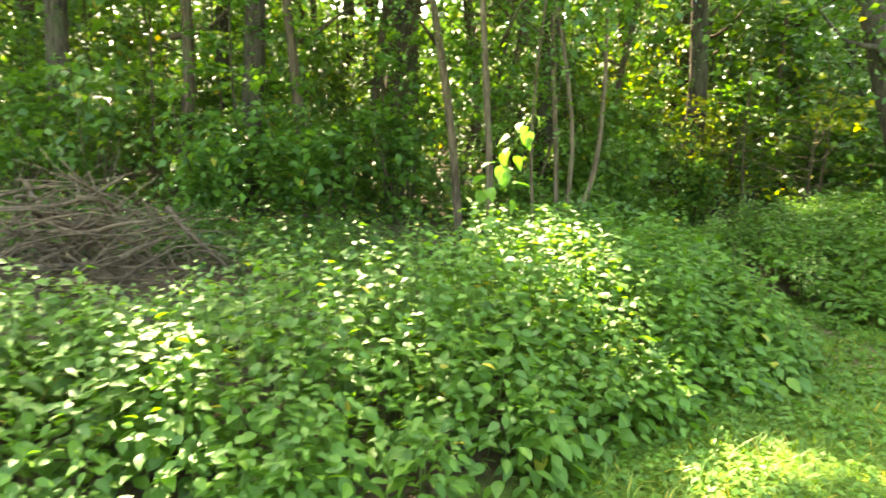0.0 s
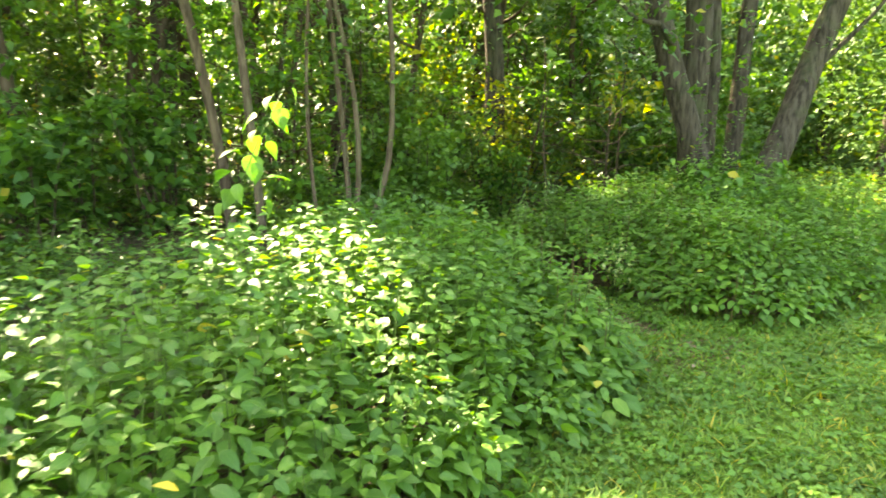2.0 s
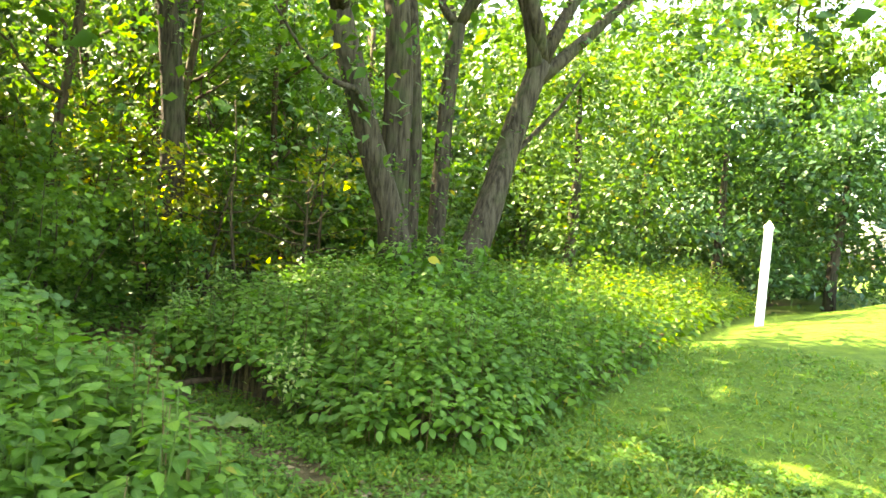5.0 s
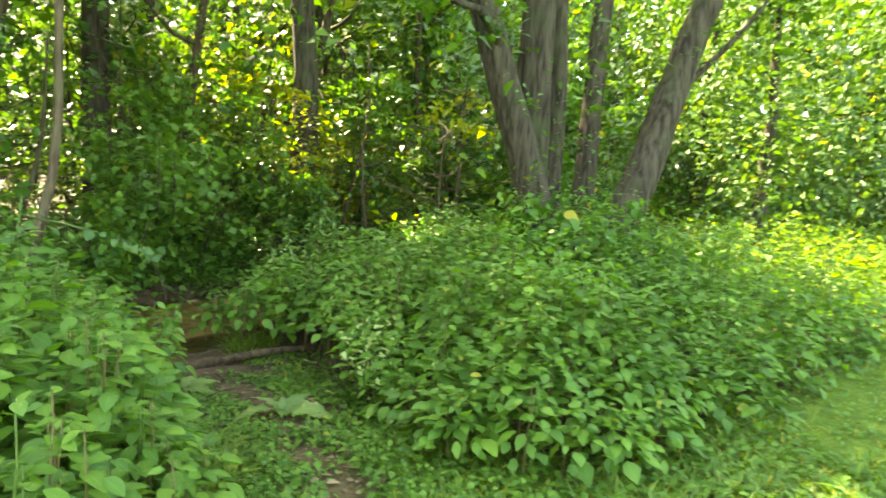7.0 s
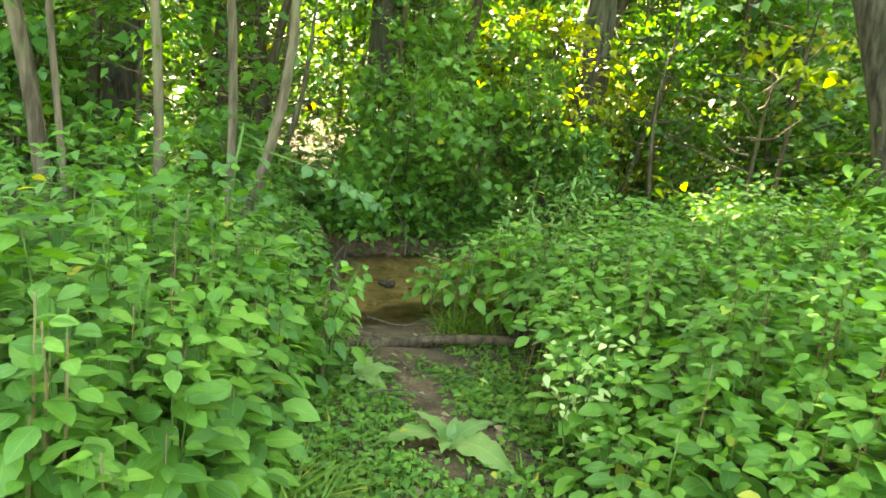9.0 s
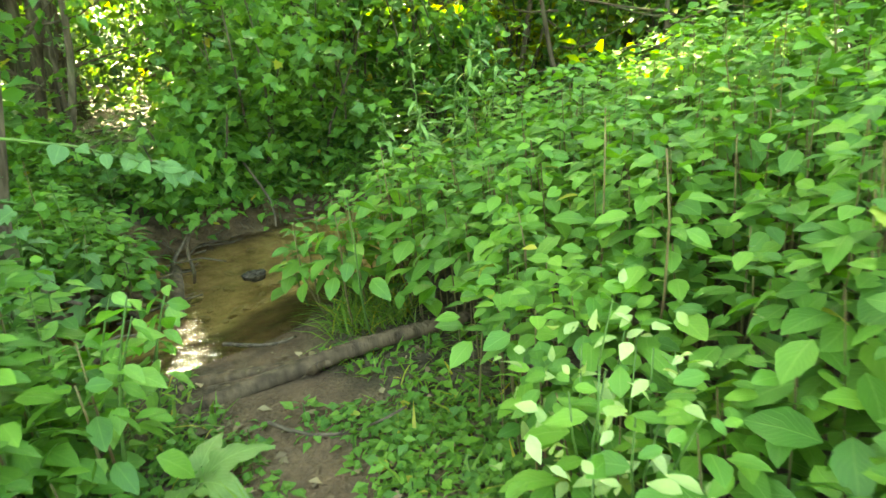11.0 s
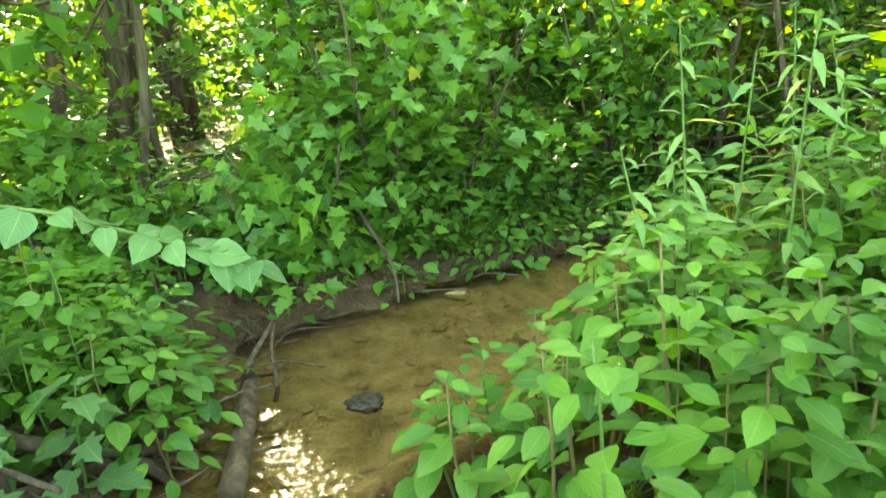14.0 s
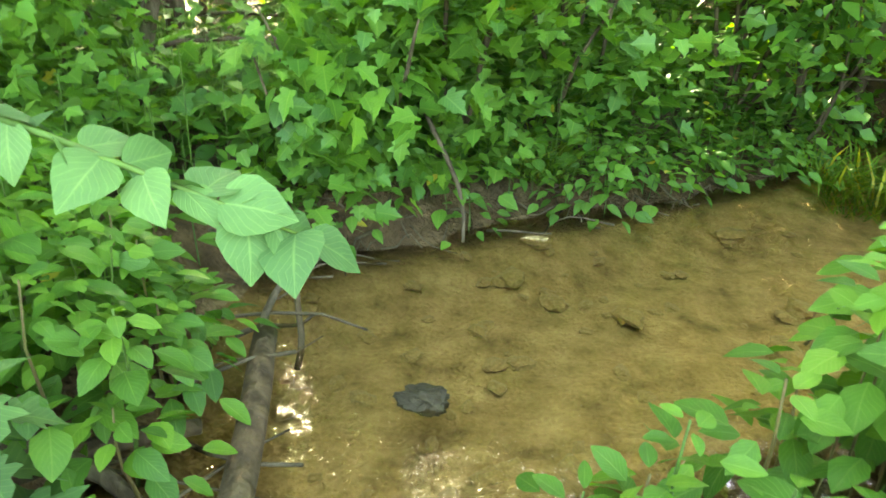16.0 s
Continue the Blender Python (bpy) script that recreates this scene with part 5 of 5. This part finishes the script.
def roots_and_sticks():
    rng = np.random.default_rng(29)
    tree = thing("bank_tree", (0, 0, 0), "slender tree with exposed forked roots at the water's edge", "tree")
    part("trunk", tube([(1.44, 7.95, -0.22), (1.5, 7.95, 0.0), (1.6, 7.96, 0.3), (1.69, 7.95, 0.6), (1.78, 7.95, 1.0), (1.82, 7.97, 1.4), (1.82, 8.0, 2.2), (1.76, 8.06, 3.2), (1.7, 8.1, 4.6)], [0.05, 0.044, 0.04, 0.036, 0.033, 0.031, 0.029, 0.026, 0.022], 12, 0.05, 61), M_TAN, tree)
    for i, (p, q, r) in enumerate((((1.63, 7.96, 0.40), (1.69, 7.88, -0.2), 0.034), ((1.56, 7.95, 0.18), (1.5, 7.74, -0.25), 0.04), ((1.55, 7.97, 0.12), (2.05, 8.02, -0.2), 0.028),
                                   ((1.52, 7.96, 0.06), (1.2, 7.7, -0.2), 0.035), ((1.52, 7.93, 0.0), (2.05, 7.62, -0.22), 0.028), ((1.5, 7.98, 0.02), (2.0, 8.4, -0.2), 0.022))):
        part("root", limb(p, q, r, r * 0.5, 0.03, 6, 70 + i, 8), M_TAN, tree)
    for i in range(46):
        x, y = rng.uniform(1.45, 2.12), rng.uniform(7.45, 8.7)
        a, ln = rng.normal(0.5, 0.6), rng.uniform(0.18, 0.6)
        z = max(float(land(x, y)), WATER_Z) + rng.uniform(0.0, 0.06)
        d = np.array((math.cos(a), math.sin(a), rng.normal(0, 0.12))) * ln / 2
        rad = rng.uniform(0.003, 0.010)
        single("stick", limb(np.array((x, y, z)) - d, np.array((x, y, z)) + d, rad, rad * 0.5, 0.02, 4, 4000 + i, 5), M_DEAD, "thin dead stick caught at the edge of the water", "stick", "driftwood at the bank")
    for i, (p, q, r) in enumerate((((1.72, 7.38, -0.12), (2.1, 7.66, -0.17), 0.035), ((1.4, 7.75, -0.05), (2.08, 8.2, -0.14), 0.03), ((2.1, 8.46, -0.19), (2.1, 9.0, -0.05), 0.014), ((2.10, 8.98, -0.06), (2.16, 9.03, -0.02), 0.008),
                                   ((2.52, 7.52, -0.17), (2.82, 7.44, -0.15), 0.009), ((2.33, 9.62, 0.35), (2.557, 9.31, -0.18), 0.011), ((1.3, 7.9, 0.1), (1.95, 7.72, 0.02), 0.013), ((2.8, 6.72, -0.08), (3.2, 6.66, -0.07), 0.006),
                                   ((2.72, 6.25, -0.06), (3.1, 6.22, -0.06), 0.005), ((3.55, 8.8, -0.21), (3.78, 9.0, -0.15), 0.005))):
        single("stick", limb(p, q, r, r * 0.6, 0.025, 6, 5000 + i, 7), M_LOG if r > 0.02 else M_DEAD, "dead stick lying at the creek", "stick", "driftwood at the bank")


roots_and_sticks()


def bank_debris():
    """Thin roots and twigs on the muddy far bank, and litter washed up below it."""
    rng = np.random.default_rng(83)
    n = 0
    while n < 60:
        x, y = rng.uniform(1.85, 5.0), rng.uniform(8.4, 10.4)
        d, w, side = line_gap(np.array([x]), np.array([y]), CREEK)
        if side[0] < 0 or not -0.06 < d[0] - w[0] < 0.26:
            continue
        a, ln = rng.uniform(0, 6.28), rng.uniform(0.08, 0.34)
        p, q = [np.array((x + k * math.cos(a) * ln / 2, y + k * math.sin(a) * ln / 2)) for k in (-1, 1)]
        p, q = [np.append(c, max(float(land(*c)), WATER_Z) + 0.006) for c in (p, q)]
        rad = rng.uniform(0.002, 0.006)
        single("twig", limb(p, q, rad, rad * 0.5, 0.02, 4, 7000 + n, 5), M_DEAD, "thin brown twig washed against the muddy bank", "twig", "twigs of the far bank")
        n += 1
    ob = thing("forked_stick", (0, 0, 0), "bare grey forked stick leaning out of the shallow water", "stick")
    part("shaft", limb((2.17, 8.56, -0.24), (2.115, 8.86, -0.06), 0.010, 0.008, 0.015, 6, 7101, 6), M_LOG, ob)
    part("fork", limb((2.115, 8.86, -0.06), (2.08, 8.92, -0.01), 0.008, 0.005, 0.005, 3, 7102, 6), M_LOG, ob)
    part("fork", limb((2.115, 8.86, -0.06), (2.175, 8.93, -0.01), 0.007, 0.004, 0.005, 3, 7103, 6), M_LOG, ob)


bank_debris()


def pebbles():
    """Stones on the bed, flat and half sunk in silt."""
    rng = np.random.default_rng(37)
    forms = []
    for k in range(4):
        bm = bmesh.new()
        bmesh.ops.create_icosphere(bm, subdivisions=2, radius=1)
        for v in bm.verts:
            f = 1 + 0.6 * noise.noise(v.co * 1.4 + Vector((k * 7, 0, 0)))
            v.co = Vector((v.co.x * f, v.co.y * f * 0.7, v.co.z * f * 0.35))
        me = bpy.data.meshes.new("pebble")
        bm.to_mesh(me)
        bm.free()
        me.materials.append(M_PEBBLE)
        forms.append(me)
    for i in range(150):
        x, y = rng.uniform(2.0, 4.4), rng.uniform(7.9, 9.8)
        d, w, _ = line_gap(np.array([x]), np.array([y]), CREEK)
        if d[0] > w[0] - 0.05:
            continue
        s = rng.uniform(0.010, 0.045) if i % 7 else rng.uniform(0.055, 0.085)
        ob = tagged(new("pebble", forms[i % 4]), "flat brown stone on the silty creek bed", "stone", "stones of the creek bed")
        ob.matrix_basis = pose(x, y, float(land(x, y)) + 0.22 * s, 0, 0, rng.uniform(0, 360)) @ Matrix.Diagonal((s, s, s, 1))
    n = 1100
    p = np.column_stack([rng.uniform(2.3, 3.9, n), rng.uniform(4.0, 7.4, n)])
    p = p[(line_gap(p[:, 0], p[:, 1], FOOTPATH)[0] < 0.5) & ((p[:, 1] < 5.4) | (rng.uniform(size=n) < 0.4))]
    n = len(p)
    pos = np.column_stack([p, land(p[:, 0], p[:, 1]) + 0.012])
    single("leaf_litter", batch(OVAL4, pos, rng.uniform(0, 6.28, n), rng.normal(0, 0.2, n), rng.normal(0, 0.3, n), rng.uniform(0.02, 0.06, n)), M_DRY, "dry brown fallen leaves on the path", "leaf litter", kind="stuff")


pebbles()
